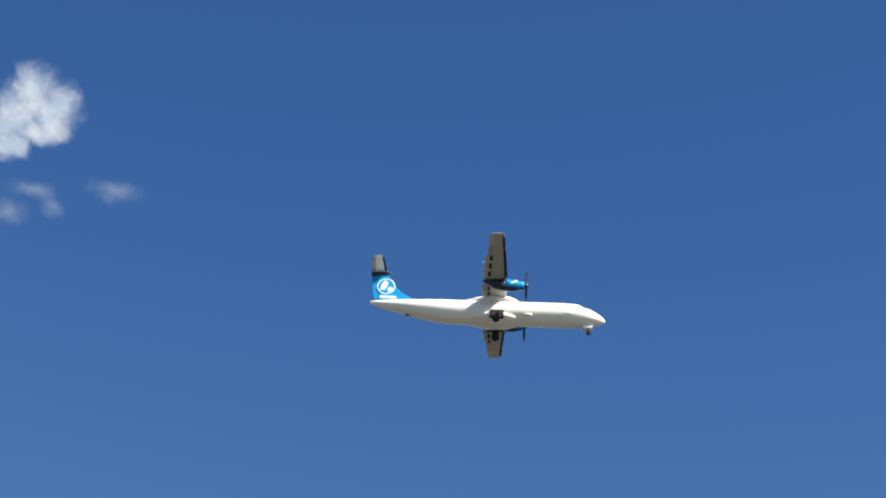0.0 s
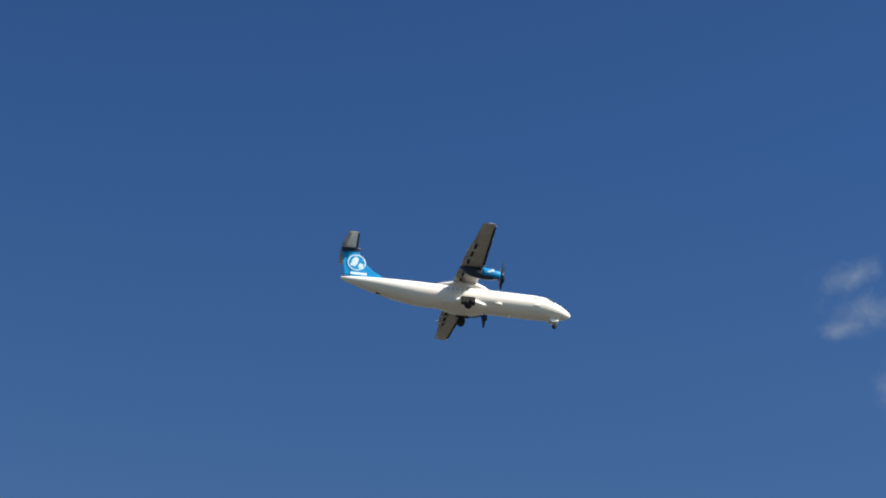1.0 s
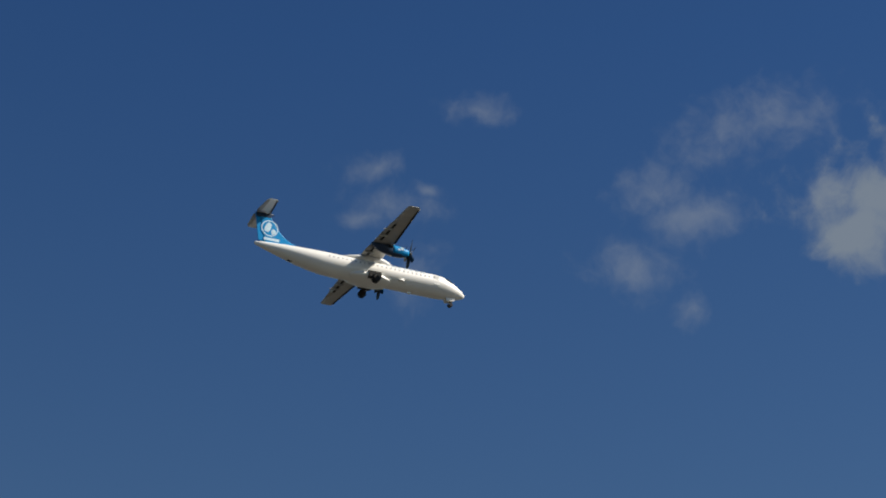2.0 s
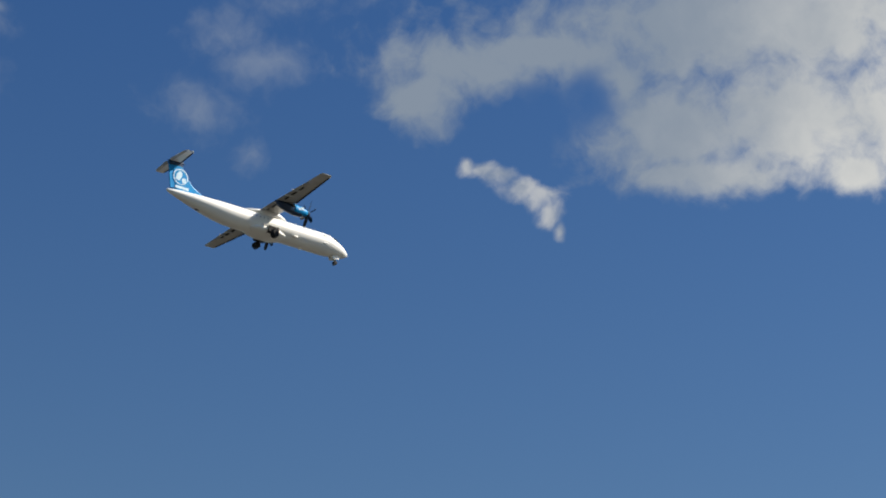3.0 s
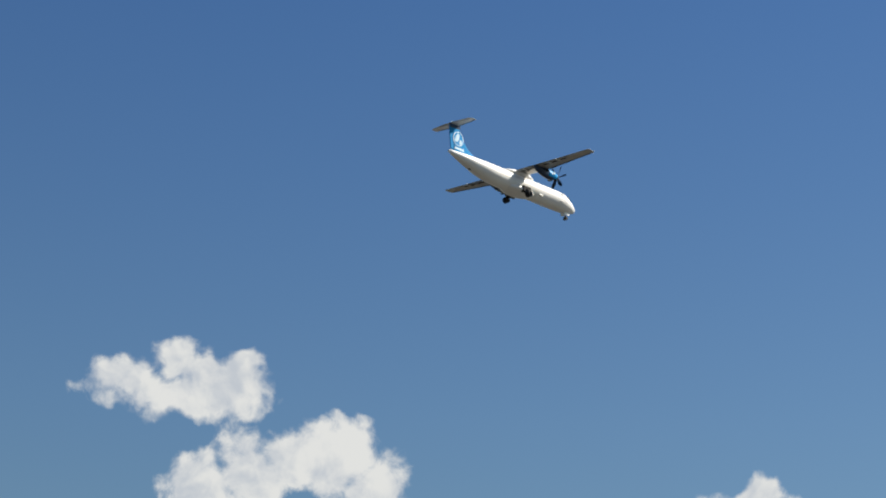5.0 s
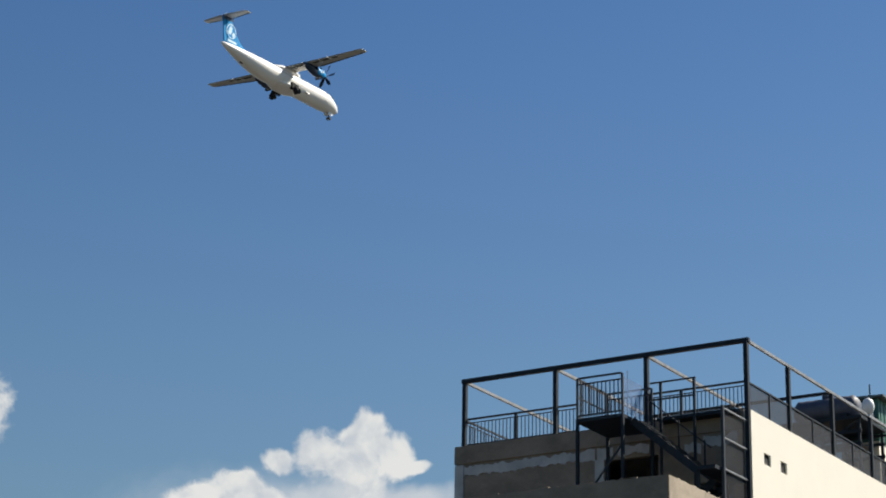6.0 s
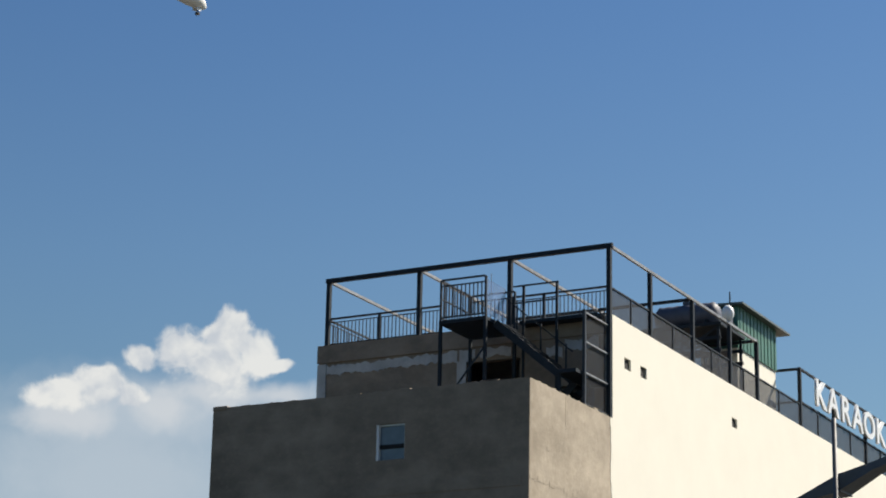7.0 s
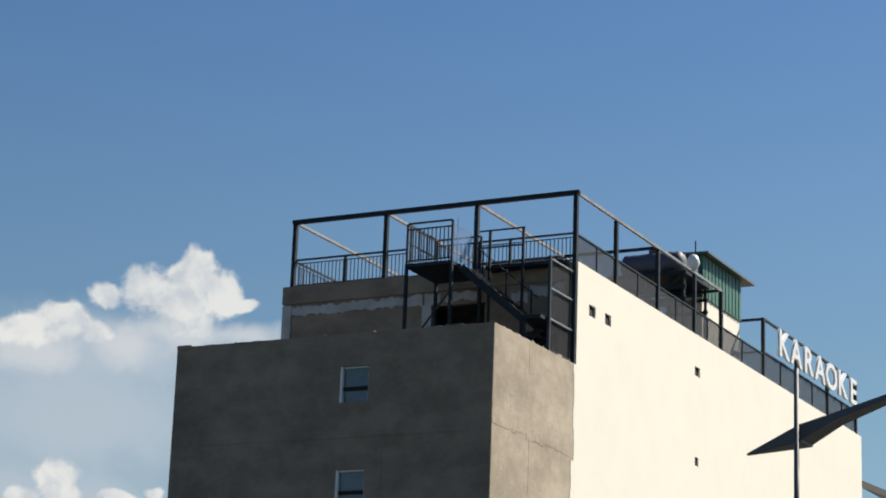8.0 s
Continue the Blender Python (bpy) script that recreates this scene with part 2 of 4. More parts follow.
STEEL = material("dark_steel_paint", (0.018, 0.026, 0.036), 0.6, vary=0.3, scale=6, stain=(0.025, 0.022, 0.02), stain_scale=3, stain_amount=0.3, spec=0.15)
# paler than STEEL: sunlight on the long beams is put into the colour
BEAM = material("lit_beam_grey", (0.24, 0.25, 0.26), 0.5, vary=0.25, scale=5, stain=(0.05, 0.05, 0.05), stain_scale=2)
RAIL = material("grey_rail_paint", (0.035, 0.042, 0.052), 0.5, vary=0.25, scale=8, spec=0.2)
SHEET = material("thin_dark_mesh", (0.03, 0.033, 0.04), 0.6, vary=0.2, scale=4, alpha=0.3, spec=0.2)
SCREEN = material("grey_mesh_screen", (0.030, 0.035, 0.045), 0.6, vary=0.2, scale=4, alpha=0.58, spec=0.2)
PANEL = material("blue_grey_panel", (0.16, 0.24, 0.40), 0.35, vary=0.25, scale=2, stain=(0.34, 0.38, 0.42), stain_scale=1.2, alpha=0.34, spec=0.2)
DARK = material("dark_shade_and_sheet", (0.15, 0.15, 0.155), 0.85, vary=0.3, scale=2)
GLASS = material("window_glass", (0.10, 0.13, 0.16), 0.08, vary=0.15, scale=2, coat=0.3)
ALU = material("aluminium", (0.55, 0.55, 0.55), 0.35, metal=0.6, vary=0.1, scale=6)
GREEN = material("green_sheet_metal", (0.055, 0.16, 0.115), 0.45, vary=0.15, scale=2, stain=(0.10, 0.17, 0.13), stain_scale=0.8)
TIN = material("weathered_roof_sheet", (0.12, 0.14, 0.13), 0.5, metal=0.3, vary=0.2, scale=3)
TANK = material("tank_steel", (0.05, 0.06, 0.09), 0.6, metal=0.0, vary=0.25, scale=3)
SIGN = material("sign_white", (0.74, 0.75, 0.75), 0.4, vary=0.04, scale=3)
LAMP = material("lamp_grey_metal", (0.075, 0.08, 0.088), 0.6, metal=0.0, vary=0.15, scale=5)
ASPHALT = material("dusty_ground", (0.034, 0.033, 0.028), 0.9, vary=0.25, scale=0.05, stain=(0.066, 0.062, 0.05),
                   stain_scale=0.02, bump=0.3, bump_scale=2)
WHITE = material("aircraft_white", (0.88, 0.865, 0.82), 0.40, vary=0.025, scale=1.2, stain=(0.74, 0.72, 0.67), stain_scale=0.5,
                 stain_amount=0.35, streak=(0.3, 1, 1), coat=0.15)
BLUE = material("aircraft_blue", (0.008, 0.26, 0.60), 0.4, vary=0.06, scale=1.5, spec=0.12)
NAVY = material("aircraft_dark_blue", (0.008, 0.03, 0.075), 0.35, vary=0.1, scale=2)
WINGGREY = material("aircraft_wing_grey", (0.44, 0.43, 0.40), 0.45, vary=0.08, scale=1.5, stain=(0.36, 0.35, 0.33),
                    stain_scale=0.8, stain_amount=0.5, streak=(0.4, 1.5, 1))
PALE = material("aircraft_pale_mark", (0.62, 0.80, 0.90), 0.3, vary=0.1, scale=3)
RUBBER = material("tyre_rubber", (0.012, 0.012, 0.014), 0.85, vary=0.3, scale=10)
CABIN = material("cabin_window", (0.48, 0.48, 0.49), 0.2, vary=0.1, scale=4)
NAME = material("pale_lettering", (0.70, 0.78, 0.82), 0.3, vary=0.05, scale=4)
SLOT = material("black_and_vent_shade", (0.012, 0.012, 0.013), 0.9, vary=0.2, scale=4)
BLADE = material("propeller_black", (0.010, 0.018, 0.035), 0.4, vary=0.2, scale=4)


# ------------------------------------------------------------------ mesh helpers
def thing(name, at=(0, 0, 0), label="", category="", group="", kind=""):
    ob = new(name)
    ob.location = at
    return tagged(ob, label, category, group, kind)


def part(name, bm, mat, parent, label="", smooth=False):
    me = bpy.data.meshes.new(name)
    bmesh.ops.recalc_face_normals(bm, faces=bm.faces)
    bm.to_mesh(me)
    bm.free()
    me.materials.append(mat)
    if smooth:
        for p in me.polygons:
            p.use_smooth = True
    ob = new(name, me)
    if parent:
        ob.parent = parent
    return tagged(ob, label)


def add_box(bm, lo, hi, bevel=0.0):
    c = [(a + b) / 2 for a, b in zip(lo, hi)]
    s = [abs(b - a) for a, b in zip(lo, hi)]
    made = bmesh.ops.create_cube(bm, size=1, matrix=Matrix.Translation(c) @ Matrix.Diagonal((*s, 1)))
    if bevel:
        edges = list({e for v in made["verts"] for e in v.link_edges})
        bmesh.ops.bevel(bm, geom=edges, offset=bevel, segments=1, affect="EDGES")
    return bm


def box(lo, hi, bevel=0.0):
    return add_box(bmesh.new(), lo, hi, bevel)


def add_bar(bm, a, b, w, h=None, sides=4):
    """A bar from a to b, square (sides 4) or round."""
    a, b = Vector(a), Vector(b)
    d = b - a
    q = d.to_track_quat("Z", "Y").to_matrix().to_4x4()
    if sides == 4:
        m = Matrix.Translation((a + b) / 2) @ q @ Matrix.Diagonal((w, h or w, d.length, 1))
        bmesh.ops.create_cube(bm, size=1, matrix=m)
    else:
        bmesh.ops.create_cone(bm, cap_ends=True, segments=sides, radius1=w / 2, radius2=(h or w) / 2, depth=d.length,
                              matrix=Matrix.Translation((a + b) / 2) @ q)
    return bm


def bar(a, b, w, h=None, sides=4):
    return add_bar(bmesh.new(), a, b, w, h, sides)


def loft(sections, caps=True):
    """A skin over rings of points."""
    bm = bmesh.new()
    rings = [[bm.verts.new(p) for p in s] for s in sections]
    n = len(rings[0])
    for r0, r1 in zip(rings, rings[1:]):
        for i in range(n):
            bm.faces.new((r0[i], r0[(i + 1) % n], r1[(i + 1) % n], r1[i]))
    if caps:
        bm.faces.new(rings[0])
        bm.faces.new(rings[-1])
    return bm


def prism(outline, depth, axis="y", at=0.0):
    """An outline in two coordinates, given thickness along the third."""
    bm = bmesh.new()
    put = {"x": lambda u, v, d: (d, u, v), "y": lambda u, v, d: (u, d, v), "z": lambda u, v, d: (u, v, d)}[axis]
    lo = [bm.verts.new(put(u, v, at - depth / 2)) for u, v in outline]
    hi = [bm.verts.new(put(u, v, at + depth / 2)) for u, v in outline]
    bm.faces.new(lo)
    bm.faces.new(hi[::-1])
    for i in range(len(lo)):
        j = (i + 1) % len(lo)
        bm.faces.new((lo[i], lo[j], hi[j], hi[i]))
    return bm


# ------------------------------------------------------------------ ground
def ground_height(x, y):
    def ease(v):
        v = min(1.0, max(0.0, v))
        return v * v * (3 - 2 * v)
    return -3.0 * ease((x - 1.0) / 22.0) - 15.0 * ease((y - 30.0) / 170.0)


bm = bmesh.new()
xs = [-4500, -600, -200, -100, -60, -20, 0, 4, 8, 12, 16, 20, 24, 40, 60, 200, 600, 4500]
ys = [-4500, -600, -100, 0, 5, 20, 30, 45, 60, 80, 105, 140, 170, 205, 300, 600, 4500]
grid = [[bm.verts.new((x, y, ground_height(x, y))) for x in xs] for y in ys]
for r0, r1 in zip(grid, grid[1:]):
    for i in range(len(xs) - 1):
        bm.faces.new((r0[i], r0[i + 1], r1[i + 1], r1[i]))
tagged(part("ground", bm, ASPHALT, None), "dull earthy ground falling gently away", "ground", kind="structure")

# ------------------------------------------------------------------ the building
XL, XR = -41.83, -30.10          # its two long sides
YLOW, YF, YB = 62.16, 68.50, 101.45   # front of the low block, of the tower, the back
ZLOW, ZTOP, ZFRAME = 18.30, 21.88, 24.32
building = thing("building", (-36, 80, -9), "tall raw concrete building with one cream painted side", "building")
BOFF = Vector((36, -80, 9))


def bpart(name, bm, mat, parent=None, label="", smooth=False):
    bmesh.ops.translate(bm, verts=bm.verts, vec=BOFF)
    return part(name, bm, mat, parent or building, label, smooth)


def wall_with_holes(x0, x1, z0, z1, y, depth, holes):
    """A wall across x with rectangular openings through it."""
    bm = bmesh.new()
    cx = sorted({x0, x1, *[h[0] for h in holes], *[h[1] for h in holes]})
    cz = sorted({z0, z1, *[h[2] for h in holes], *[h[3] for h in holes]})
    for a, b in zip(cx, cx[1:]):
        for c, d in zip(cz, cz[1:]):
            if any(h[0] <= a and b <= h[1] and h[2] <= c and d <= h[3] for h in holes):
                continue
            add_box(bm, (a, y, c), (b, y + depth, d))
    bmesh.ops.remove_doubles(bm, verts=bm.verts, dist=0.001)
    return bm


windows = [(-35.55, -34.50, z, z + 1.17) for z in (16.05, 12.70, 9.35, 6.0)]
bpart("front_wall", wall_with_holes(XL, XR - 0.22, -9, ZLOW, YLOW, 0.22, windows), CONCRETE)
bpart("corner_edge", box((XR - 0.22, YLOW, -9), (XR - 0.003, YLOW + 0.03, ZLOW)), CONCRETE)
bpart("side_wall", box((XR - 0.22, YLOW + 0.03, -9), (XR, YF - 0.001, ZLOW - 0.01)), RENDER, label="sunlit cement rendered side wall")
bpart("side_wall", box((XL, YLOW + 0.22, -9), (XL + 0.22, YF, ZLOW - 0.02)), CONCRETE)
bpart("roof", box((XL + 0.22, YLOW + 0.22, 17.0), (XR - 0.22, YF, 17.2)), CONCRETE)
rnd = random.Random(12)
y = YLOW + 0.05
while y < YF - 0.35:
    w = rnd.uniform(0.18, 0.55)
    e = min(y + w, YF - 0.32)
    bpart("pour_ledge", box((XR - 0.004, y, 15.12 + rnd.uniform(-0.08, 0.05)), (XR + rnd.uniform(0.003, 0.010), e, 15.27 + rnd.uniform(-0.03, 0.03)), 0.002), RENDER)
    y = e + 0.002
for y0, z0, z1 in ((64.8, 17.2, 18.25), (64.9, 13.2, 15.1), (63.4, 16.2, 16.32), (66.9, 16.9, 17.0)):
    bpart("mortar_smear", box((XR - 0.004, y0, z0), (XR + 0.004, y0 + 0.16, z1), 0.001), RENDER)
# worn parapet edge: mortar lumps
rnd = random.Random(4)
for i in range(18):
    x = rnd.uniform(XL + 0.6, XR - 0.8)
    bpart("mortar_lump", box((x, YLOW + 0.02, ZLOW - 0.05), (x + rnd.uniform(0.1, 0.5), YLOW + 0.2, ZLOW + rnd.uniform(0.01, 0.05)), 0.008), CONCRETE)
for i in range(9):
    y = YLOW + 0.4 + i * 0.62 + rnd.uniform(0, 0.3)
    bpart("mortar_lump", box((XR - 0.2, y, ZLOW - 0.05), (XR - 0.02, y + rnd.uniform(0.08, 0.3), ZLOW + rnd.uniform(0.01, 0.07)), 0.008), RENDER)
bpart("corner_lump", box((XL - 0.02, YLOW - 0.03, ZLOW - 0.1), (XL + 0.55, YLOW + 0.3, ZLOW + 0.06), 0.03), CONCRETE)
# pour joints, proud bands on the concrete front
for z in (14.9, 11.55, 8.2):
    bpart("floor_band", box((XL + 0.01, YLOW - 0.018, z), (XR - 0.25, YLOW + 0.01, z + 0.33), 0.006), CONCRETE)

for x in (-35.95, -34.2):
    bpart("pour_joint", box((x, YLOW - 0.012, -9), (x + 0.3, YLOW + 0.01, 14.88), 0.005), CONCRETE)

# upper front wall: door opening, second opening for walkway shade, pilasters, lime patches
bpart("tower_front_wall", wall_with_holes(-41.62, XR - 0.25, 17.2, ZTOP, YF, 0.25, [(-35.62, -33.55, 17.2, 20.72), (-32.75, -30.75, 17.2, 19.55)]), CONCRETE)
# slab behind both openings, its dark colour standing for the shade in there
bpart("opening_shade_slab", box((-36.2, YF + 2.4, 17.2), (-30.4, YF + 2.5, 21.3)), DARK)
bpart("pilaster", box((-41.66, YF - 0.06, 17.2), (-41.30, YF - 0.001, 21.20)), PATCH)
bpart("pilaster", box((-35.98, YF - 0.06, 17.2), (-35.62, YF - 0.001, 20.78)), PATCH)
bpart("coping", box((-41.68, YF - 0.07, 21.24), (XR - 0.25, YF - 0.001, ZTOP + 0.02), 0.01), CONCRETE)


def ragged_band(x0, x1, z0, z1, rnd, rough):
    """A smear of lime with torn upper and lower edges."""
    n = max(4, int((x1 - x0) / 0.07))
    top, low, a, b = [], [], 0.0, 0.0
    for i in range(n + 1):
        x = x0 + (x1 - x0) * i / n
        a = a * 0.75 + rnd.uniform(-rough, rough)
        b = b * 0.75 + rnd.uniform(-rough, rough)
        top.append((x, min(z1 + 0.06, z1 + a)))
        low.append((x, min(z0 + b, z1 - 0.06)))
    bm = bmesh.new()
    for i in range(n):
        q = [bm.verts.new((p[0], y, p[1])) for y in (YF - 0.03, YF - 0.001) for p in (low[i], low[i + 1], top[i + 1], top[i])]
        for f in ((0, 1, 2, 3), (7, 6, 5, 4), (0, 4, 5, 1), (3, 2, 6, 7), (0, 3, 7, 4), (1, 5, 6, 2)):
            bm.faces.new([q[k] for k in f])
    return bm


rnd = random.Random(9)
bpart("lime_band", ragged_band(-41.29, -35.99, 20.82, 21.16, rnd, 0.055), PATCH)
bpart("lime_band", ragged_band(-35.9, -35.3, 20.80, 21.18, rnd, 0.04), PATCH)
bpart("lime_smear", ragged_band(-35.1, -33.9, 20.86, 21.15, rnd, 0.05), PATCH)
bpart("lime_smear", ragged_band(-32.55, -31.95, 20.55, 21.0, rnd, 0.05), PATCH)
bpart("lime_smear", ragged_band(-31.85, -30.6, 20.78, 21.14, rnd, 0.05), PATCH)
# cream side wall with small square openings cut through its skin
bm = bmesh.new()
holes = [(69.50, 70.06, 20.22, 20.62), (70.90, 71.44, 20.24, 20.64), (79.70, 80.26, 20.26, 20.62), (79.76, 80.14, 16.80, 17.14),
         (70.9, 71.3, 13.4, 13.9), (79.8, 80.2, 13.4, 13.8)]
cy = sorted({YF, YB, *[h[0] for h in holes], *[h[1] for h in holes]})
cz = sorted({-9.0, ZTOP, *[h[2] for h in holes], *[h[3] for h in holes]})
for a, b in zip(cy, cy[1:]):
    for c, d in zip(cz, cz[1:]):
        if not any(h[0] <= a and b <= h[1] and h[2] <= c and d <= h[3] for h in holes):
            add_box(bm, (XR - 0.25, a, c), (XR + 0.012, b, d))
bmesh.ops.remove_doubles(bm, verts=bm.verts, dist=0.001)
bpart("painted_side_wall", bm, CREAM, label="cream painted side wall in sunlight")
# near-black plate close behind each opening paints in the shade inside it
for h in holes:
    bpart("vent_shade_plate", box((XR - 0.10, h[0] + 0.001, h[2] + 0.001), (XR - 0.06, h[1] - 0.001, h[3] - 0.001)), SLOT)
# ragged edge of the paint over the cement
rnd = random.Random(3)
z = 5.0
while z < 18.2:
    h = rnd.uniform(0.25, 0.8)
    bpart("paint_edge", box((XR - 0.01, YF - rnd.uniform(0.04, 0.3), z), (XR + 0.011, YF + 0.001, min(z + h, 18.28)), 0.003), CREAM)
    z += h
bpart("back_wall", box((XL, YB - 0.25, -9), (XR - 0.25, YB, ZTOP)), CONCRETE)
bpart("far_side_wall", box((-41.62, YF + 0.25, -9), (-41.37, YB - 0.25, ZTOP)), CONCRETE)
bpart("roof", box((-41.37, YF + 0.25, 21.3), (XR - 0.25, YB - 0.25, 21.5)), CONCRETE)

# windows in the low block
for x0, x1, z0, z1 in windows:
    w = thing("window", (0, 0, 0))
    w.parent = building
    f = 0.05
    # left strip is white to paint the sun on the reveal
    bpart("frame_and_lit_reveal", box((x0, YLOW + 0.03, z0), (x0 + 0.09, YLOW + 0.2, z1)), SIGN, w)
    bpart("frame_and_lit_reveal", box((x1 - f, YLOW + 0.08, z0), (x1, YLOW + 0.2, z1)), ALU, w)
    bpart("frame_and_lit_reveal", box((x0 + f, YLOW + 0.08, z1 - f), (x1 - f, YLOW + 0.2, z1)), ALU, w)
    bpart("transom", box((x0 + f, YLOW + 0.1, z0 + 0.40), (x1 - f, YLOW + 0.2, z0 + 0.52)), SLOT, w)
    bpart("pane", box((x0 + f, YLOW + 0.14, z0 + 0.52), (x1 - f, YLOW + 0.16, z1 - f)), GLASS, w)
    bpart("pane", box((x0 + f, YLOW + 0.16, z0), (x1 - f, YLOW + 0.18, z0 + 0.40)), GLASS, w)

# ------------------------------------------------------------------ roof frame
frame_thing = thing("roof_frame", (0, 0, 0), "dark painted steel pergola frame on the roof terrace", "steel frame")
PX = (-41.33, -37.58, -33.99, -30.18)
for i, x in enumerate(PX):
    z0 = ZTOP + 0.02 if i < 3 else ZLOW
    yy = YF + 0.02 if i < 3 else YF - 0.08
    part("post", box((x - 0.075, yy - 0.06, z0), (x + 0.075, yy + 0.09, ZFRAME - 0.075)), STEEL, frame_thing)
part("front_beam", box((PX[0] - 0.1, YF - 0.08, ZFRAME - 0.075), (PX[3] + 0.1, YF + 0.08, ZFRAME + 0.085), 0.01), STEEL, frame_thing)
for x in PX:
    part("long_beam", box((x - 0.045, YF + 0.08, ZFRAME - 0.05), (x + 0.045, 82.8, ZFRAME + 0.05)), BEAM, frame_thing)
for y in (72.0, 76.0, 79.82, 82.8):
    part("post", box((PX[3] - 0.07, y - 0.07, ZTOP), (PX[3] + 0.07, y + 0.07, ZFRAME - 0.06)), STEEL, frame_thing)
part("cross_beam", box((-37.5, 75.95, ZFRAME - 0.05), (PX[3] - 0.07, 76.07, ZFRAME + 0.05)), STEEL, frame_thing)
part("cross_beam", box((-37.5, 82.7, ZFRAME - 0.05), (PX[3] - 0.07, 82.8, ZFRAME + 0.05)), STEEL, frame_thing)


def railing(name, a, b, z0, height, step, label, posts=()):
    """A railing from a to b with square balusters."""
    rail = thing(name, (a[0], a[1], z0), label, "railing", "roof railings")
    d = Vector((b[0] - a[0], b[1] - a[1], 0))
    n = max(2, round(d.length / step))
    part("top_rail", bar((0, 0, height), Vector((0, 0, height)) + d, 0.07, 0.06), RAIL, rail)
    part("upper_rail", bar((0, 0, height - 0.14), Vector((0, 0, height - 0.14)) + d, 0.035, 0.03), RAIL, rail)
    part("bottom_rail", bar((0, 0, 0.09), Vector((0, 0, 0.09)) + d, 0.05, 0.04), RAIL, rail)
    first = None
    for i in range(1, n):
        p = d * (i / n)
        if first is None:
            bm = bar((0, 0, 0.09), (0, 0, height - 0.14), 0.026)
            first = part("baluster", bm, RAIL, rail)
            first.location = p
        else:
            o = new("baluster", first.data)
            o.parent, o.location = rail, p
    for k in posts:
        part("rail_post", bar(d * k, d * k + Vector((0, 0, height)), 0.09), RAIL, rail)
    return rail


RAILLABEL = "dark grey metal railing with upright bars on the roof edge"
railing("railing", (-41.28, YF + 0.12), (-36.75, YF + 0.12), ZTOP, 1.04, 0.15, RAILLABEL, (0.45,))
railing("railing", (-33.9, YF + 0.12), (-30.3, YF + 0.12), ZTOP, 1.04, 0.15, RAILLABEL, (0, 0.33))
railing("railing", (-41.4, YF + 0.3), (-41.4, 82.8), ZTOP, 1.04, 0.2, RAILLABEL, (0.5,))
railing("railing", (-41.2, 82.8), (-31.2, 82.8), ZTOP - 0.2, 1.04, 0.2, RAILLABEL, (0.5,))

# mesh screens along the cream wall's edge
for a, b in ((68.6, 70.3), (70.3, 71.93), (72.07, 74.1), (74.1, 75.93), (76.07, 77.9), (77.9, 79.75), (79.89, 81.3), (81.3, 82.73),
             (82.87, 85.3), (85.3, 87.8)):
    s = thing("edge_screen", (XR, a, ZTOP), "grey see-through screen panel in a steel frame on the roof edge", "screen", "edge screens")
    L = b - a
    low = a > 83
    part("mesh", box((-0.09, 0.03, 0.03), (-0.08, L - 0.03, 0.95)), SCREEN, s)
    part("top_rail", box((-0.12, 0, 0.95), (-0.05, L, 1.0)), STEEL if not low else RAIL, s)
    part("upright", box((-0.12, L - 0.03, 0.0), (-0.05, L, 0.95)), RAIL, s)

# ------------------------------------------------------------------ steel stair between the two roofs
stair = thing("steel_stair", (-34.2, 65.5, 17.2), "dark steel stair with a railed landing beside the concrete wall", "stair")
SO = Vector((34.2, -65.5, -17.2))


def spart(name, bm, mat, parent=None, label=""):
    bmesh.ops.translate(bm, verts=bm.verts, vec=SO)
    return part(name, bm, mat, parent or stair, label)


PLZ = 21.42
spart("landing", box((-35.10, 65.4, PLZ - 0.12), (-33.32, 67.75, PLZ)), STEEL)
for x, y in ((-35.05, 65.45), (-33.36, 65.45), (-35.05, 67.65), (-33.36, 67.65)):
    spart("post", box((x - 0.05, y - 0.05, 17.2), (x + 0.05, y + 0.05, PLZ - 0.12)), STEEL)
    spart("rail_post", box((x - 0.035, y - 0.035, PLZ), (x + 0.035, y + 0.035, PLZ + 1.4)), RAIL)
for y in (65.45, 67.65):
    for z, h in ((1.38, 0.06), (1.18, 0.04), (0.08, 0.05)):
        spart("rail", box((-35.02, y - 0.025, PLZ + z), (-33.39, y + 0.025, PLZ + z + h)), RAIL)
    for i in range(1, 11):
        x = -35.05 + i * 1.69 / 11
        spart("baluster", box((x - 0.016, y - 0.016, PLZ + 0.1), (x + 0.016, y + 0.016, PLZ + 1.2)), RAIL)
for z, h in ((1.38, 0.06), (0.75, 0.04), (0.08, 0.05)):
    spart("rail", box((-35.075, 65.48, PLZ + z), (-35.025, 67.62, PLZ + z + h)), RAIL)
for i in range(1, 11):
    y = 65.45 + i * 2.2 / 11
    spart("baluster", box((-35.066, y - 0.016, PLZ + 0.1), (-35.034, y + 0.016, PLZ + 1.38)), RAIL)
spart("side_panel", box((-33.37, 65.5, PLZ + 0.1), (-33.34, 66.9, PLZ + 1.3)), PANEL, label="blue grey sheet panel")
spart("mast", bar((-34.2, 67.5, PLZ), (-34.2, 67.5, PLZ + 2.1), 0.035, sides=8), ALU)
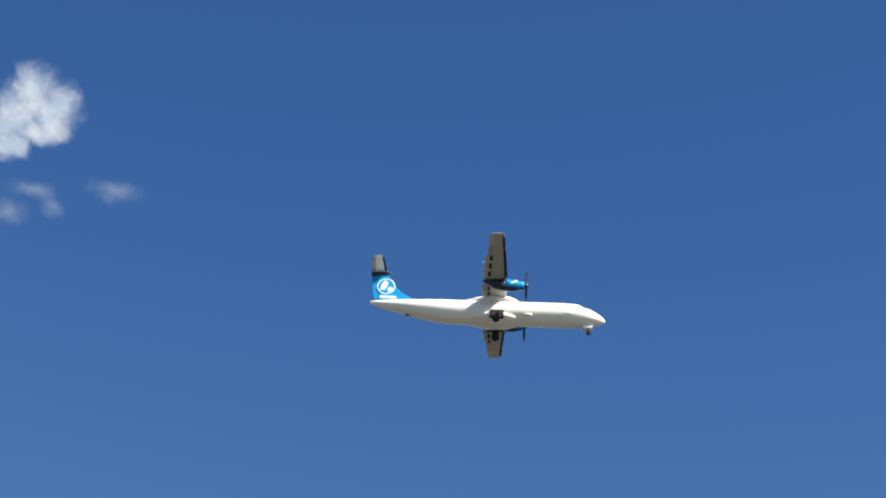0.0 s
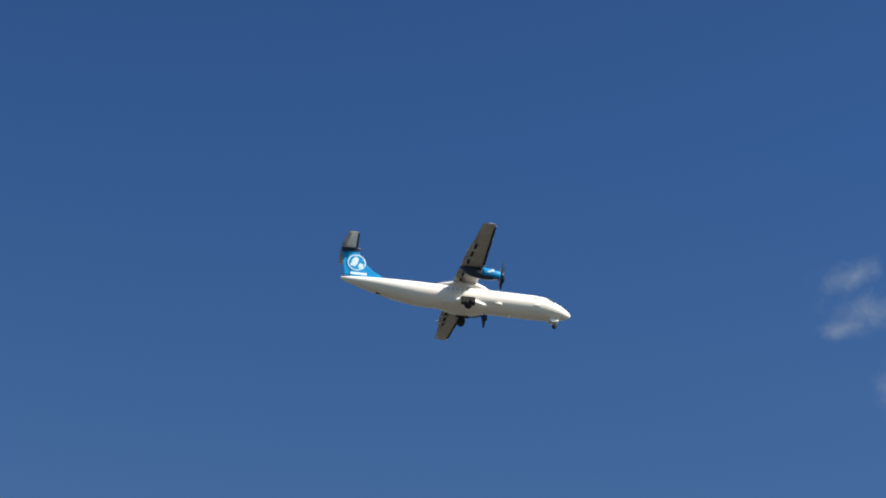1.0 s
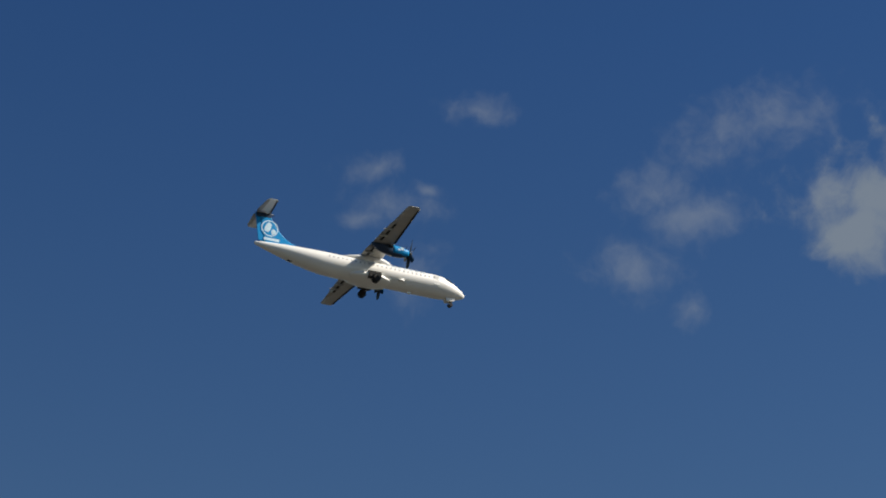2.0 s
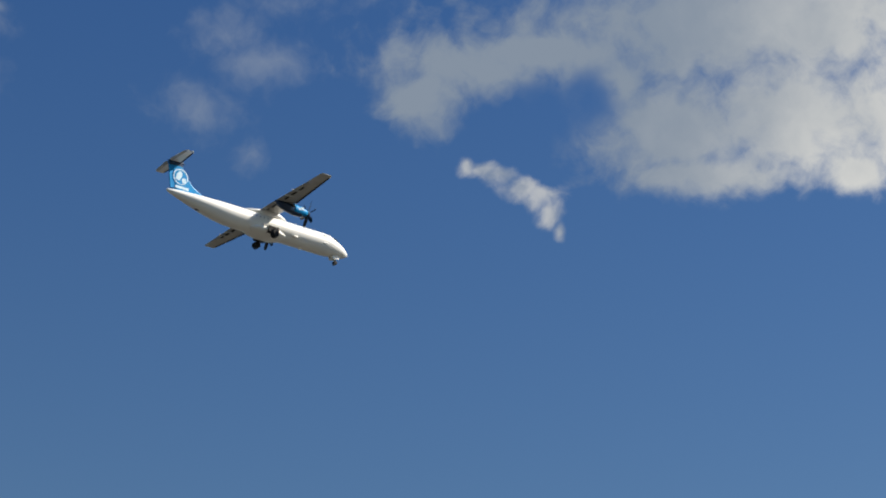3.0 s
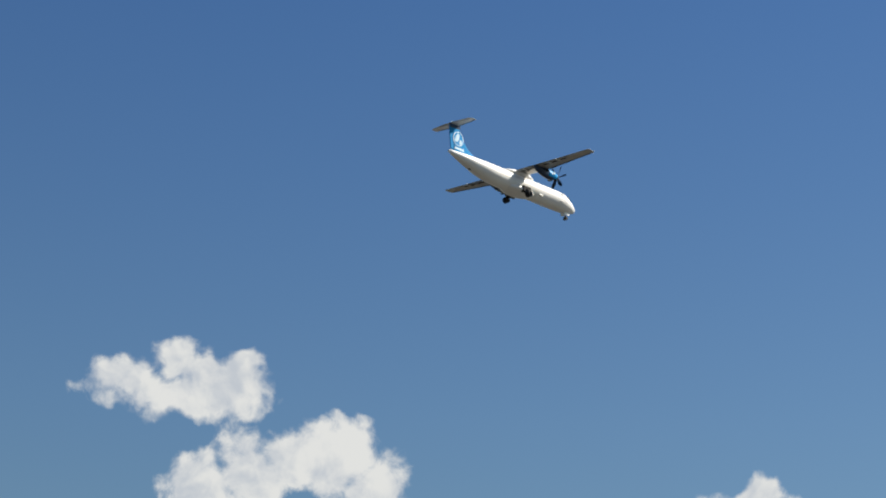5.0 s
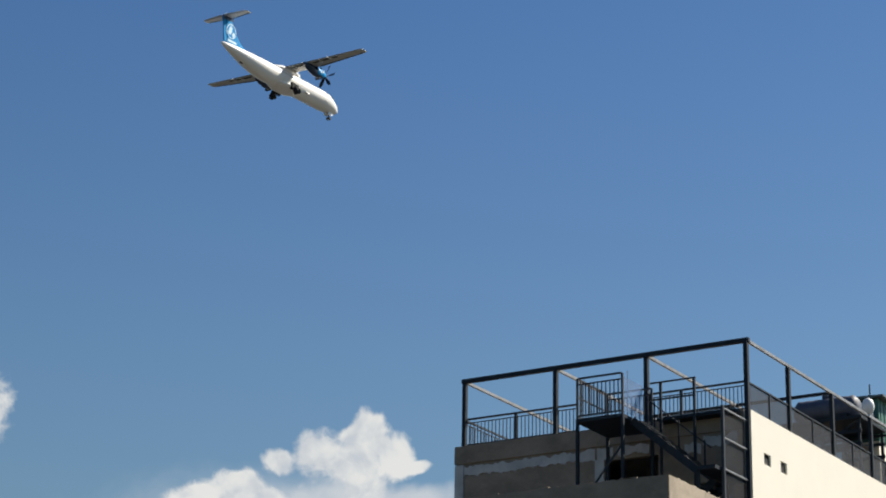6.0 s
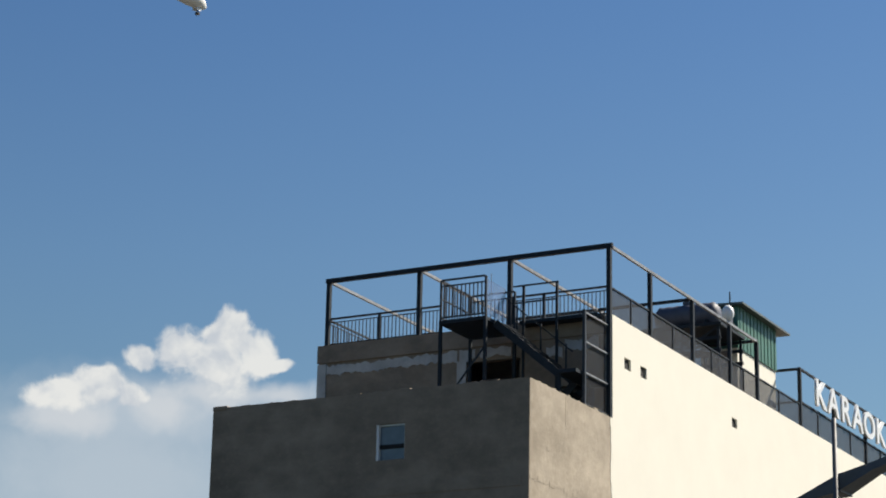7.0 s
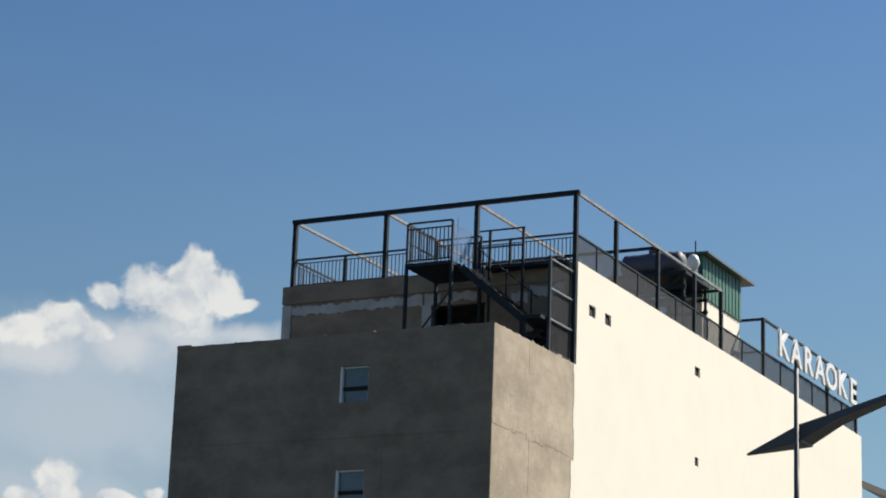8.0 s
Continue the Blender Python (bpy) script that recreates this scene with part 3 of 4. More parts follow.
# flight going down to the low roof
A0, A1 = Vector((-33.3, 66.6, PLZ)), Vector((-30.95, 66.6, 19.45))
for dy in (-0.55, 0.55):
    spart("stringer", bar(A0 + Vector((0, dy, -0.1)), A1 + Vector((0, dy, -0.1)), 0.05, 0.26), STEEL)
    if dy > 0:
        spart("handrail", bar(A0 + Vector((0, dy, 0.9)), A1 + Vector((0, dy, 0.9)), 0.04), STEEL)
    for k in (0.12, 0.5, 0.9) if dy > 0 else ():
        p = A0.lerp(A1, k) + Vector((0, dy, 0))
        spart("rail_post", bar(p, p + Vector((0, 0, 1.0)), 0.045), STEEL)
for i in range(10):
    p = A0.lerp(A1, (i + 0.7) / 10)
    spart("tread", box((p.x - 0.14, p.y - 0.53, p.z - 0.03), (p.x + 0.14, p.y + 0.53, p.z)), STEEL)
spart("lower_landing", box((-30.95, 65.9, 19.33), (-30.25, 68.3, 19.45)), STEEL)
for y in (66.0, 68.2):
    spart("post", box((-30.95, y - 0.05, 17.2), (-30.85, y + 0.05, 19.33)), STEEL)
B0, B1 = Vector((-30.95, 67.8, 19.45)), Vector((-33.4, 67.8, 17.25))
for dy in (-0.4, 0.4):
    spart("stringer", bar(B0 + Vector((0, dy, -0.1)), B1 + Vector((0, dy, -0.1)), 0.05, 0.26), STEEL)
for i in range(11):
    p = B0.lerp(B1, (i + 0.7) / 11)
    spart("tread", box((p.x - 0.13, p.y - 0.39, p.z - 0.03), (p.x + 0.13, p.y + 0.39, p.z)), STEEL)
spart("brace", bar((-34.6, 65.45, 18.9), (-33.36, 65.45, 20.4), 0.05), RAIL)
spart("upper_walkway", box((-33.3, 67.9, 21.72), (-30.4, 68.42, 21.84)), STEEL)
for z in (22.9, 22.3):
    spart("walkway_rail", box((-33.3, 67.38, z), (-31.6, 67.43, z + 0.05)), RAIL)
for x in (-32.9, -31.65):
    spart("walkway_post", box((x - 0.04, 67.36, 17.2), (x + 0.04, 67.44, 22.9)), STEEL)

# tall screen closing the low roof's side
side_screen = thing("stair_screen", (XR - 0.1, 66.45, ZLOW), "tall dark steel screen beside the stair", "screen")
part("upright", box((-0.05, -0.05, 0), (0.05, 0.05, 3.25)), RAIL, side_screen)
for z in (0.05, 1.1, 2.15, 3.15):
    part("cross_bar", box((-0.02, 0.05, z), (0.02, 1.95, z + 0.05)), BEAM if z > 1 else STEEL, side_screen)
part("sheet", box((-0.06, 0.06, 0.12), (-0.045, 1.95, 3.14)), SHEET, side_screen)

# ------------------------------------------------------------------ roof hut, tanks, sun glint
hut = thing("roof_hut", (-31.8, 85.2, 21.5), "small roof hut with green sheet metal cladding over white plaster", "roof hut")
part("plaster_base", box((-0.8, -2.2, 0), (0.75, 2.2, 2.7)), CREAM, hut)
for i in range(22):
    y = -2.2 + i * 0.2
    part("cladding_sheet", box((0.70, y, 2.7), (0.815 if i % 2 else 0.79, y + 0.198, 4.42)), GREEN, hut)
part("cladding", box((-0.8, -2.2, 2.7), (0.70, 2.2, 4.42)), GREEN, hut)
part("roof", prism([(-0.95, 4.42), (1.1, 4.42), (1.1, 4.50), (-0.95, 4.56)], 5.6, "y", 0.35), TIN, hut)
part("antenna", bar((0.5, -2.3, 4.4), (0.5, -2.3, 5.0), 0.06, sides=6), STEEL, hut)
for y in (80.9, 82.1):
    tank = thing("water_tank", (-32.3, y, 24.55), "dark ribbed steel water tank lying on a stand", "water tank", "roof tanks")
    ring = []
    for k in range(15):
        xx = -1.3 + k * 0.186
        r = 0.46 + (0.025 if k % 2 else 0) - (0.16 if k in (0, 14) else 0)
        ring.append([(xx, r * math.cos(a * math.tau / 20), 0.52 + r * math.sin(a * math.tau / 20)) for a in range(20)])
    part("shell", loft(ring), TANK, tank, smooth=True)
    part("lid", bar((0, 0, 0.95), (0, 0, 1.1), 0.4, sides=14), TANK, tank)
    for xx in (-0.9, 0.9):
        part("cradle", box((xx - 0.05, -0.45, 0.0), (xx + 0.05, 0.45, 0.22)), STEEL, tank)
stand = thing("tank_stand", (-32.3, 81.5, 21.5), "dark steel stand under the roof tanks", "stand")
for x in (-1.5, 0, 1.5):
    for y in (-1.2, 1.2):
        part("leg", box((x - 0.05, y - 0.05, 0), (x + 0.05, y + 0.05, 2.93)), STEEL, stand)
part("deck", box((-1.65, -1.35, 2.93), (1.65, 1.35, 3.05)), STEEL, stand)
for z in (1.9, 2.4):
    for y in (-1.2, 1.2):
        part("stand_beam", box((-1.6, y - 0.04, z), (1.6, y + 0.04, z + 0.12)), STEEL, stand)
part("brace", bar((-1.5, -1.2, 1.2), (1.5, -1.2, 2.9), 0.06), STEEL, stand)
part("stored_sheet", bar((-1.4, -0.6, 2.15), (1.4, 0.4, 2.15), 0.9, 0.05), DARK, stand)
# white ball on a stem, added in place of a bright sun reflection
glint = thing("glint_ball", (XR - 0.1, 79.75, 24.33), "round white ball standing for a sun glint on the roof frame", "lamp")
bm = bmesh.new()
bmesh.ops.create_uvsphere(bm, u_segments=20, v_segments=12, radius=0.27, matrix=Matrix.Translation((0, 0, 0.38)) @ Matrix.Diagonal((0.9, 0.9, 1.2, 1)))
part("globe", bm, SIGN, glint, smooth=True)
part("stem", bar((0, 0, -0.1), (0, 0, 0.15), 0.08, sides=8), STEEL, glint)

# ------------------------------------------------------------------ sign
sign = thing("sign_frame", (XR, 87.9, ZTOP), "dark steel frame carrying white letters on the roof edge", "sign")
for y in (0, 4.35, 8.7, 13.0):
    part("post", box((-0.16, y - 0.07, 0), (-0.02, y + 0.07, 2.45)), STEEL, sign)
part("top_beam", box((-0.14, -0.07, 2.45), (-0.04, 13.07, 2.53)), STEEL, sign)
part("middle_beam", box((-0.14, 0.07, 1.05), (-0.05, 13.0, 1.12)), STEEL, sign)
part("cross_beam", box((-6.5, -0.05, 2.42), (-0.16, 0.05, 2.52)), STEEL, sign)
part("cross_beam", box((-6.5, -0.05, 1.05), (-0.16, 0.05, 1.12)), STEEL, sign)
for i in range(6):
    a = 0.1 + i * 2.16
    part("screen", box((-0.1, a, 0.03), (-0.085, a + 2.08, 1.05)), SCREEN, sign)
    part("upright", box((-0.12, a + 2.08, 0.0), (-0.05, a + 2.13, 1.05)), RAIL, sign)
for i, ch in enumerate("KARAOKE"):
    cu = bpy.data.curves.new("letter", "FONT")
    cu.body, cu.size, cu.extrude, cu.offset = ch, 1.62, 0.05, 0.03
    cu.align_x = "CENTER"
    tmp = bpy.data.objects.new("letter", cu)
    scene.collection.objects.link(tmp)
    me = bpy.data.meshes.new_from_object(tmp.evaluated_get(bpy.context.evaluated_depsgraph_get()))
    bpy.data.objects.remove(tmp)
    me.materials.clear()
    me.materials.append(SIGN)
    ob = new("letter", me)
    ob.parent = sign
    ob.matrix_basis = Matrix.Translation((0.06, 2.15 + i * 1.66, 1.28)) @ Matrix(((0, 0, 1, 0), (1.3, 0, 0, 0), (0, 1, 0, 0), (0, 0, 0, 1)))

# low roof beyond the building
annex = thing("neighbour_roof", (-27.7, 108, -9.8), "pale tiled roof edge of the house behind", "house")
part("wall", box((-3.0, -4, 0), (1.0, 1, 28.3)), CREAM, annex)
part("roof", prism([(-3.25, 30.1), (1.3, 28.1), (1.3, 27.8), (-3.25, 29.8)], 6, "y", -1.6), PATCH, annex)

# ------------------------------------------------------------------ street lamp
lamp = thing("street_lamp", (-9.82, 30.0, ground_height(-9.82, 30.0)), "dark grey twin-arm street lamp with wing shaped heads", "street lamp")
lz = -ground_height(-9.82, 30.0)
part("pole", bar((0, 0, 0), (0, 0, lz + 8.68), 0.13, 0.065, sides=16), LAMP, lamp, smooth=True)
part("bracket", bar((0, 0, lz + 7.72), (0, 0.3, lz + 7.74), 0.07, sides=10), LAMP, lamp)
wing_l = loft([[(-0.84, 0.0, lz + 7.525), (-0.84, 0.02, lz + 7.55), (-0.82, 0.04, lz + 7.54), (-0.82, 0.02, lz + 7.515)],
               [(0.05, -0.27, lz + 7.62), (0.05, -0.27, lz + 7.88), (0.05, 0.27, lz + 7.90), (0.05, 0.27, lz + 7.64)]])
bmesh.ops.translate(wing_l, verts=wing_l.verts, vec=(0, 0.32, 0.03))
part("head", wing_l, LAMP, lamp)
wing_r = loft([[(0.0, -0.27, lz + 7.62), (0.0, -0.27, lz + 7.86), (0.0, 0.27, lz + 7.88), (0.0, 0.27, lz + 7.64)],
               [(0.50, -0.22, lz + 7.90), (0.50, -0.20, lz + 8.02), (0.50, 0.20, lz + 8.04), (0.50, 0.22, lz + 7.92)],
               [(1.9, -0.08, lz + 8.42), (1.9, -0.08, lz + 8.46), (1.9, 0.08, lz + 8.46), (1.9, 0.08, lz + 8.42)]])
bmesh.ops.translate(wing_r, verts=wing_r.verts, vec=(0, 0.32, 0.03))
part("head", wing_r, LAMP, lamp)


# ------------------------------------------------------------------ the aircraft
S = 0.8
plane = thing("aircraft", (0, 0, 0), "white twin-propeller airliner with blue tail and wheels down", "aircraft")
plane.matrix_basis = Matrix.Translation((-140.11, 202.36, 103.90)) @ Matrix(
    ((0.0281, -0.9994, 0.0212, 0), (0.9992, 0.0275, -0.0290, 0), (0.0284, 0.0220, 0.9994, 0), (0, 0, 0, 1)))


def ppart(name, bm, mat, parent=None, label="", smooth=False):
    bmesh.ops.scale(bm, verts=bm.verts, vec=(S, S, S))
    return part(name, bm, mat, parent or plane, label, smooth)


def hull(stations, n=40):
    rings = []
    for x, z, rw, rh in stations:
        rings.append([(x, rw * math.cos(a * math.tau / n), z + rh * math.sin(a * math.tau / n)) for a in range(n)])
    return loft(rings)


FUS = [(0.0, -0.56, 0.06, 0.06), (-0.12, -0.55, 0.26, 0.24), (-0.45, -0.50, 0.52, 0.48), (-1.0, -0.40, 0.80, 0.74),
       (-1.7, -0.26, 1.04, 0.99), (-2.4, -0.13, 1.22, 1.20), (-3.2, -0.03, 1.36, 1.38), (-4.2, 0, 1.43, 1.43), (-17.0, 0, 1.43, 1.43),
       (-18.5, 0.04, 1.41, 1.39), (-20.0, 0.14, 1.32, 1.27), (-21.5, 0.28, 1.17, 1.10), (-23.0, 0.46, 0.96, 0.89),
       (-24.5, 0.64, 0.70, 0.66), (-26.0, 0.82, 0.40, 0.40), (-26.9, 0.92, 0.18, 0.2), (-27.05, 0.94, 0.06, 0.07)]
fuselage = ppart("fuselage", hull(FUS), WHITE, smooth=True)
ppart("wing_fairing", hull([(-9.6, 1.2, 0.5, 0.1), (-10.3, 1.35, 0.95, 0.38), (-11.2, 1.45, 1.2, 0.6), (-12.8, 1.45, 1.25, 0.62),
                            (-14.2, 1.38, 1.15, 0.5), (-15.5, 1.28, 0.9, 0.3), (-16.6, 1.2, 0.4, 0.1)]), WHITE, smooth=True)
ppart("gear_fairing", hull([(-9.4, -0.95, 0.5, 0.1), (-10.3, -0.98, 1.15, 0.42), (-11.4, -1.0, 1.62, 0.62), (-13.4, -1.0, 1.68, 0.64),
                            (-14.8, -0.98, 1.3, 0.5), (-16.3, -0.95, 0.5, 0.12)]), WHITE, smooth=True)


def aerofoil(xle, chord, z, thick, y, n=9):
    up, lo = [], []
    for i in range(n):
        k = (1 - math.cos(math.pi * i / (n - 1))) / 2
        t = thick * 2.6 * (0.2969 * math.sqrt(k) - 0.126 * k - 0.3516 * k * k + 0.2843 * k ** 3 - 0.1015 * k ** 4)
        up.append((xle - chord * k, y, z + t * 0.65))
        lo.append((xle - chord * k, y, z - t * 0.35))
    return up + lo[-2:0:-1]


for s in (-1, 1):
    side = "starboard" if s < 0 else "port"
    wing = ppart("wing", loft([aerofoil(-11.35, 2.62, 1.66, 0.46, 0), aerofoil(-11.35, 2.62, 1.66, 0.46, s * 4.9),
                               aerofoil(-11.60, 1.95, 1.90, 0.30, s * 10.5), aerofoil(-11.78, 1.58, 2.04, 0.20, s * 13.3),
                               aerofoil(-12.0, 1.1, 2.06, 0.08, s * 13.52)]), WINGGREY, smooth=True)
    # flap, lowered, with its slot and hinge fairings
    ppart("flap", loft([aerofoil(-13.50, 0.66, 1.50, 0.14, s * 1.5), aerofoil(-13.50, 0.66, 1.50, 0.14, s * 3.9)]), WINGGREY, wing, smooth=True)
    ppart("flap", loft([aerofoil(-13.45, 0.62, 1.55, 0.13, s * 5.3), aerofoil(-13.22, 0.55, 1.76, 0.11, s * 9.6)]), WINGGREY, wing, smooth=True)
    for y0, y1, zz in ((1.6, 2.5, 1.50), (2.7, 3.8, 1.50), (5.5, 6.7, 1.54), (7.0, 8.2, 1.62), (8.5, 9.5, 1.72)):
        xa = -13.36 + max(0, y0 - 5) * 0.055
        ppart("flap_slot", box((xa - 0.16, min(s * y0, s * y1), zz - 0.02), (xa + 0.12, max(s * y0, s * y1), zz + 0.03)), SLOT, wing)
    for y, zz in ((2.6, 1.45), (6.85, 1.5), (8.35, 1.62)):
        ppart("hinge_fairing", hull([(-12.9, zz, 0.02, 0.02), (-13.3, zz - 0.02, 0.1, 0.16), (-13.8, zz - 0.05, 0.1, 0.14), (-14.2, zz - 0.08, 0.02, 0.03)], 10), WINGGREY, wing).location = (0, s * y * S, 0)
    ppart("aileron", loft([aerofoil(-13.02, 0.50, 1.86, 0.10, s * 9.75), aerofoil(-12.98, 0.40, 2.0, 0.07, s * 13.2)]), WINGGREY, wing, smooth=True)
    ppart("wing_tip", loft([aerofoil(-11.74, 1.62, 2.05, 0.22, s * 13.25), aerofoil(-11.95, 1.2, 2.08, 0.12, s * 13.6)]), WHITE, wing)
    ppart("wing_deice_boot", loft([[(-11.30, s * 5.3, 1.66), (-11.48, s * 5.3, 1.84), (-11.62, s * 5.3, 1.545)], [(-11.72, s * 13.0, 2.03), (-11.86, s * 13.0, 2.11), (-11.98, s * 13.0, 1.962)]]), SLOT, wing)
    NY = s * 4.45
    nac = ppart("engine_nacelle", hull([(-9.35, 1.12, 0.36, 0.36), (-9.6, 1.1, 0.47, 0.50), (-10.2, 1.08, 0.56, 0.64), (-11.2, 1.10, 0.60, 0.68),
                                        (-11.5, 1.12, 0.59, 0.67)], 24), BLUE, smooth=True)
    nac.location = (0, NY * S, 0)
    ppart("rear_cowl", hull([(-11.48, 1.12, 0.585, 0.66), (-12.4, 1.22, 0.53, 0.56), (-13.4, 1.40, 0.38, 0.36), (-14.1, 1.52, 0.12, 0.12)], 24), NAVY, nac, smooth=True)
    ppart("intake", hull([(-9.45, 0.62, 0.28, 0.13), (-9.52, 0.62, 0.26, 0.11)], 16), SLOT, nac)
    ppart("exhaust", bar((-11.6, s * 0.55, 1.3), (-12.1, s * 0.72, 1.25), 0.3, sides=14), SLOT, nac)
    ppart("underside", hull([(-9.7, 0.78, 0.30, 0.22), (-10.4, 0.66, 0.42, 0.26), (-11.4, 0.66, 0.45, 0.28), (-12.6, 0.86, 0.40, 0.24), (-13.6, 1.15, 0.25, 0.15)], 20), NAVY, nac, smooth=True)
    for dx, dz, w, h in ((-10.35, 1.28, 0.42, 0.36), (-10.75, 1.12, 0.30, 0.26)):
        ppart("pale_mark", box((dx - w / 2, s * 0.555, dz - h / 2), (dx + w / 2, s * 0.600, dz + h / 2), 0.01), PALE, nac)
    prop = ppart("propeller", hull([(-8.82, 1.12, 0.04, 0.04), (-8.95, 1.12, 0.2, 0.2), (-9.15, 1.12, 0.29, 0.29), (-9.36, 1.12, 0.33, 0.33)], 20), BLADE, smooth=True)
    prop.location = (0, NY * S, 0)
    for k in range(6):
        a = k * math.tau / 6 + 0.5
        rot = Matrix.Translation((-9.15, 0, 1.12)) @ Matrix.Rotation(a, 4, "X")
        ring = []
        for r, w, tw in ((0.2, 0.12, 60), (0.6, 0.21, 48), (1.1, 0.25, 35), (1.5, 0.22, 26), (1.70, 0.13, 22), (1.74, 0.05, 22)):
            t = radians(tw)
            ring.append([rot @ Vector((w * math.sin(t) * u - 0.03 * math.cos(t) * v, w * math.cos(t) * u + 0.03 * math.sin(t) * v, r))
                         for u, v in ((-1, 0), (0, 1), (1, 0), (0, -1))])
        ppart("blade", loft(ring), BLADE, prop)

# fin with its fillet, rudder, tailplane
FIN = [(-20.7, 1.20), (-22.2, 1.62), (-23.3, 2.25), (-24.15, 3.1), (-24.9, 4.3), (-25.15, 4.95), (-26.55, 4.95), (-25.75, 1.15)]
fin = ppart("fin", prism(FIN, 0.30, "y"), BLUE)
bmod = fin.modifiers.new("round", "BEVEL")
bmod.width, bmod.segments = 0.09, 3
rudder = ppart("rudder", prism([(-25.72, 1.3), (-26.50, 4.75), (-27.0, 4.75), (-26.55, 1.45)], 0.16, "y"), BLUE)
ppart("fin_cap", hull([(-24.6, 4.98, 0.03, 0.03), (-25.1, 5.0, 0.2, 0.17), (-26.2, 5.0, 0.22, 0.2), (-27.1, 4.98, 0.05, 0.05)], 18), NAVY, smooth=True)
ppart("fin_band", prism([(-24.98, 4.52), (-25.12, 4.85), (-27.02, 4.85), (-26.93, 4.45)], 0.33, "y"), NAVY)
ppart("beacon", hull([(-26.3, 5.22, 0.02, 0.02), (-26.4, 5.25, 0.10, 0.12), (-26.6, 5.25, 0.09, 0.12), (-26.7, 5.22, 0.02, 0.02)], 12), PALE, smooth=True)
for s in (-1, 1):
    stab = ppart("tailplane", loft([aerofoil(-25.15, 1.75, 5.0, 0.22, 0), aerofoil(-25.55, 1.12, 5.0, 0.13, s * 3.6),
                                    aerofoil(-25.7, 0.85, 5.0, 0.05, s * 3.7)]), WHITE, smooth=True)
    ppart("tailplane_tip", loft([aerofoil(-25.52, 1.16, 5.0, 0.15, s * 3.52), aerofoil(-25.66, 0.9, 5.0, 0.08, s * 3.74)]), WHITE, stab)
    ppart("tailplane_boot", loft([[(-25.20, s * 0.4, 5.0), (-25.36, s * 0.4, 5.10), (-25.44, s * 0.4, 4.925)], [(-25.50, s * 3.45, 5.0), (-25.64, s * 3.45, 5.07), (-25.70, s * 3.45, 4.955)]]), SLOT, stab)
    ppart("elevator", loft([aerofoil(-26.55, 0.55, 4.98, 0.09, s * 0.4), aerofoil(-26.40, 0.40, 4.98, 0.06, s * 3.4)]), WINGGREY, stab, smooth=True)
    # round pale emblem drawn as plain shapes, with a bar under it
    ring_bm = bmesh.new()
    for k in range(28):
        a0, a1 = k * math.tau / 28, (k + 1) * math.tau / 28
        q = [(-25.22 + r * math.cos(a), s * 0.158, 3.1 + r * math.sin(a)) for r, a in ((1.06, a0), (1.06, a1), (0.93, a1), (0.93, a0))]
        ring_bm.faces.new([ring_bm.verts.new(p) for p in q])
    ppart("emblem_ring", ring_bm, PALE, fin)
    ppart("emblem_shape", prism([(-25.95, 2.70), (-25.75, 3.45), (-25.35, 3.92), (-24.98, 3.65), (-25.10, 3.05), (-25.40, 2.55)], 0.006, "y", s * 0.160), PALE, fin)
    ppart("emblem_shape", prism([(-25.08, 2.65), (-24.85, 3.10), (-24.45, 2.95), (-24.50, 2.50), (-24.88, 2.30)], 0.006, "y", s * 0.160), PALE, fin)
    ppart("emblem_bar", prism([(-25.95, 1.50), (-25.90, 1.85), (-24.0, 1.85), (-24.0, 1.50)], 0.006, "y", s * 0.160), PALE, fin)

# cabin windows, doors, cockpit glass
for s in (-1, 1):
    first = None
    for i in range(24):
        x = -5.2 - i * 0.56
        if first is None:
            bm = bmesh.new()
            bmesh.ops.create_cone(bm, cap_ends=True, segments=12, radius1=0.125, radius2=0.125, depth=0.04,
                                  matrix=Matrix.Rotation(radians(90), 4, "X") @ Matrix.Diagonal((0.85, 1.2, 1, 1)))
            first = ppart("cabin_window", bm, CABIN, fuselage)
            first.location = (x * S, s * 1.36 * S, 0.42 * S)
        else:
            o = new("cabin_window", first.data)
            o.parent, o.location = fuselage, (x * S, s * 1.36 * S, 0.42 * S)
    for x0, x1 in ((-3.9, -4.6), (-19.2, -19.95)):
        ppart("door", box((x1, min(s * 1.28, s * 1.405), -0.45), (x0, max(s * 1.28, s * 1.405), 0.75), 0.03), WHITE, fuselage) if x0 > -10 else None
    ppart("cockpit_window", prism([(-2.05, 0.38), (-2.75, 0.42), (-2.85, 0.80), (-2.45, 0.78)], 0.10, "y", s * 1.02), GLASS, fuselage)
    # unreadable pale lettering over the windows
    for i in range(7):
        ppart("letter_bar", box((-6.2 - i * 0.75, min(s * 1.05, s * 1.17), 0.76), (-5.75 - i * 0.75, max(s * 1.05, s * 1.17), 1.0)), NAME, fuselage)
ppart("windscreen", prism([(-0.62, 0.50), (-1.45, 0.62), (-1.6, 0.92), (-1.2, 0.86)], 0.9, "y", 0), GLASS, fuselage).location = (-0.9 * S, 0, -0.12 * S)
ppart("tail_bumper", box((-22.85, -0.12, -0.62), (-22.25, 0.12, -0.28), 0.04), SLOT)
ppart("blade_antenna", prism([(-7.0, -1.40), (-7.5, -1.40), (-7.45, -1.72), (-7.2, -1.72)], 0.05, "y", 0), WHITE)
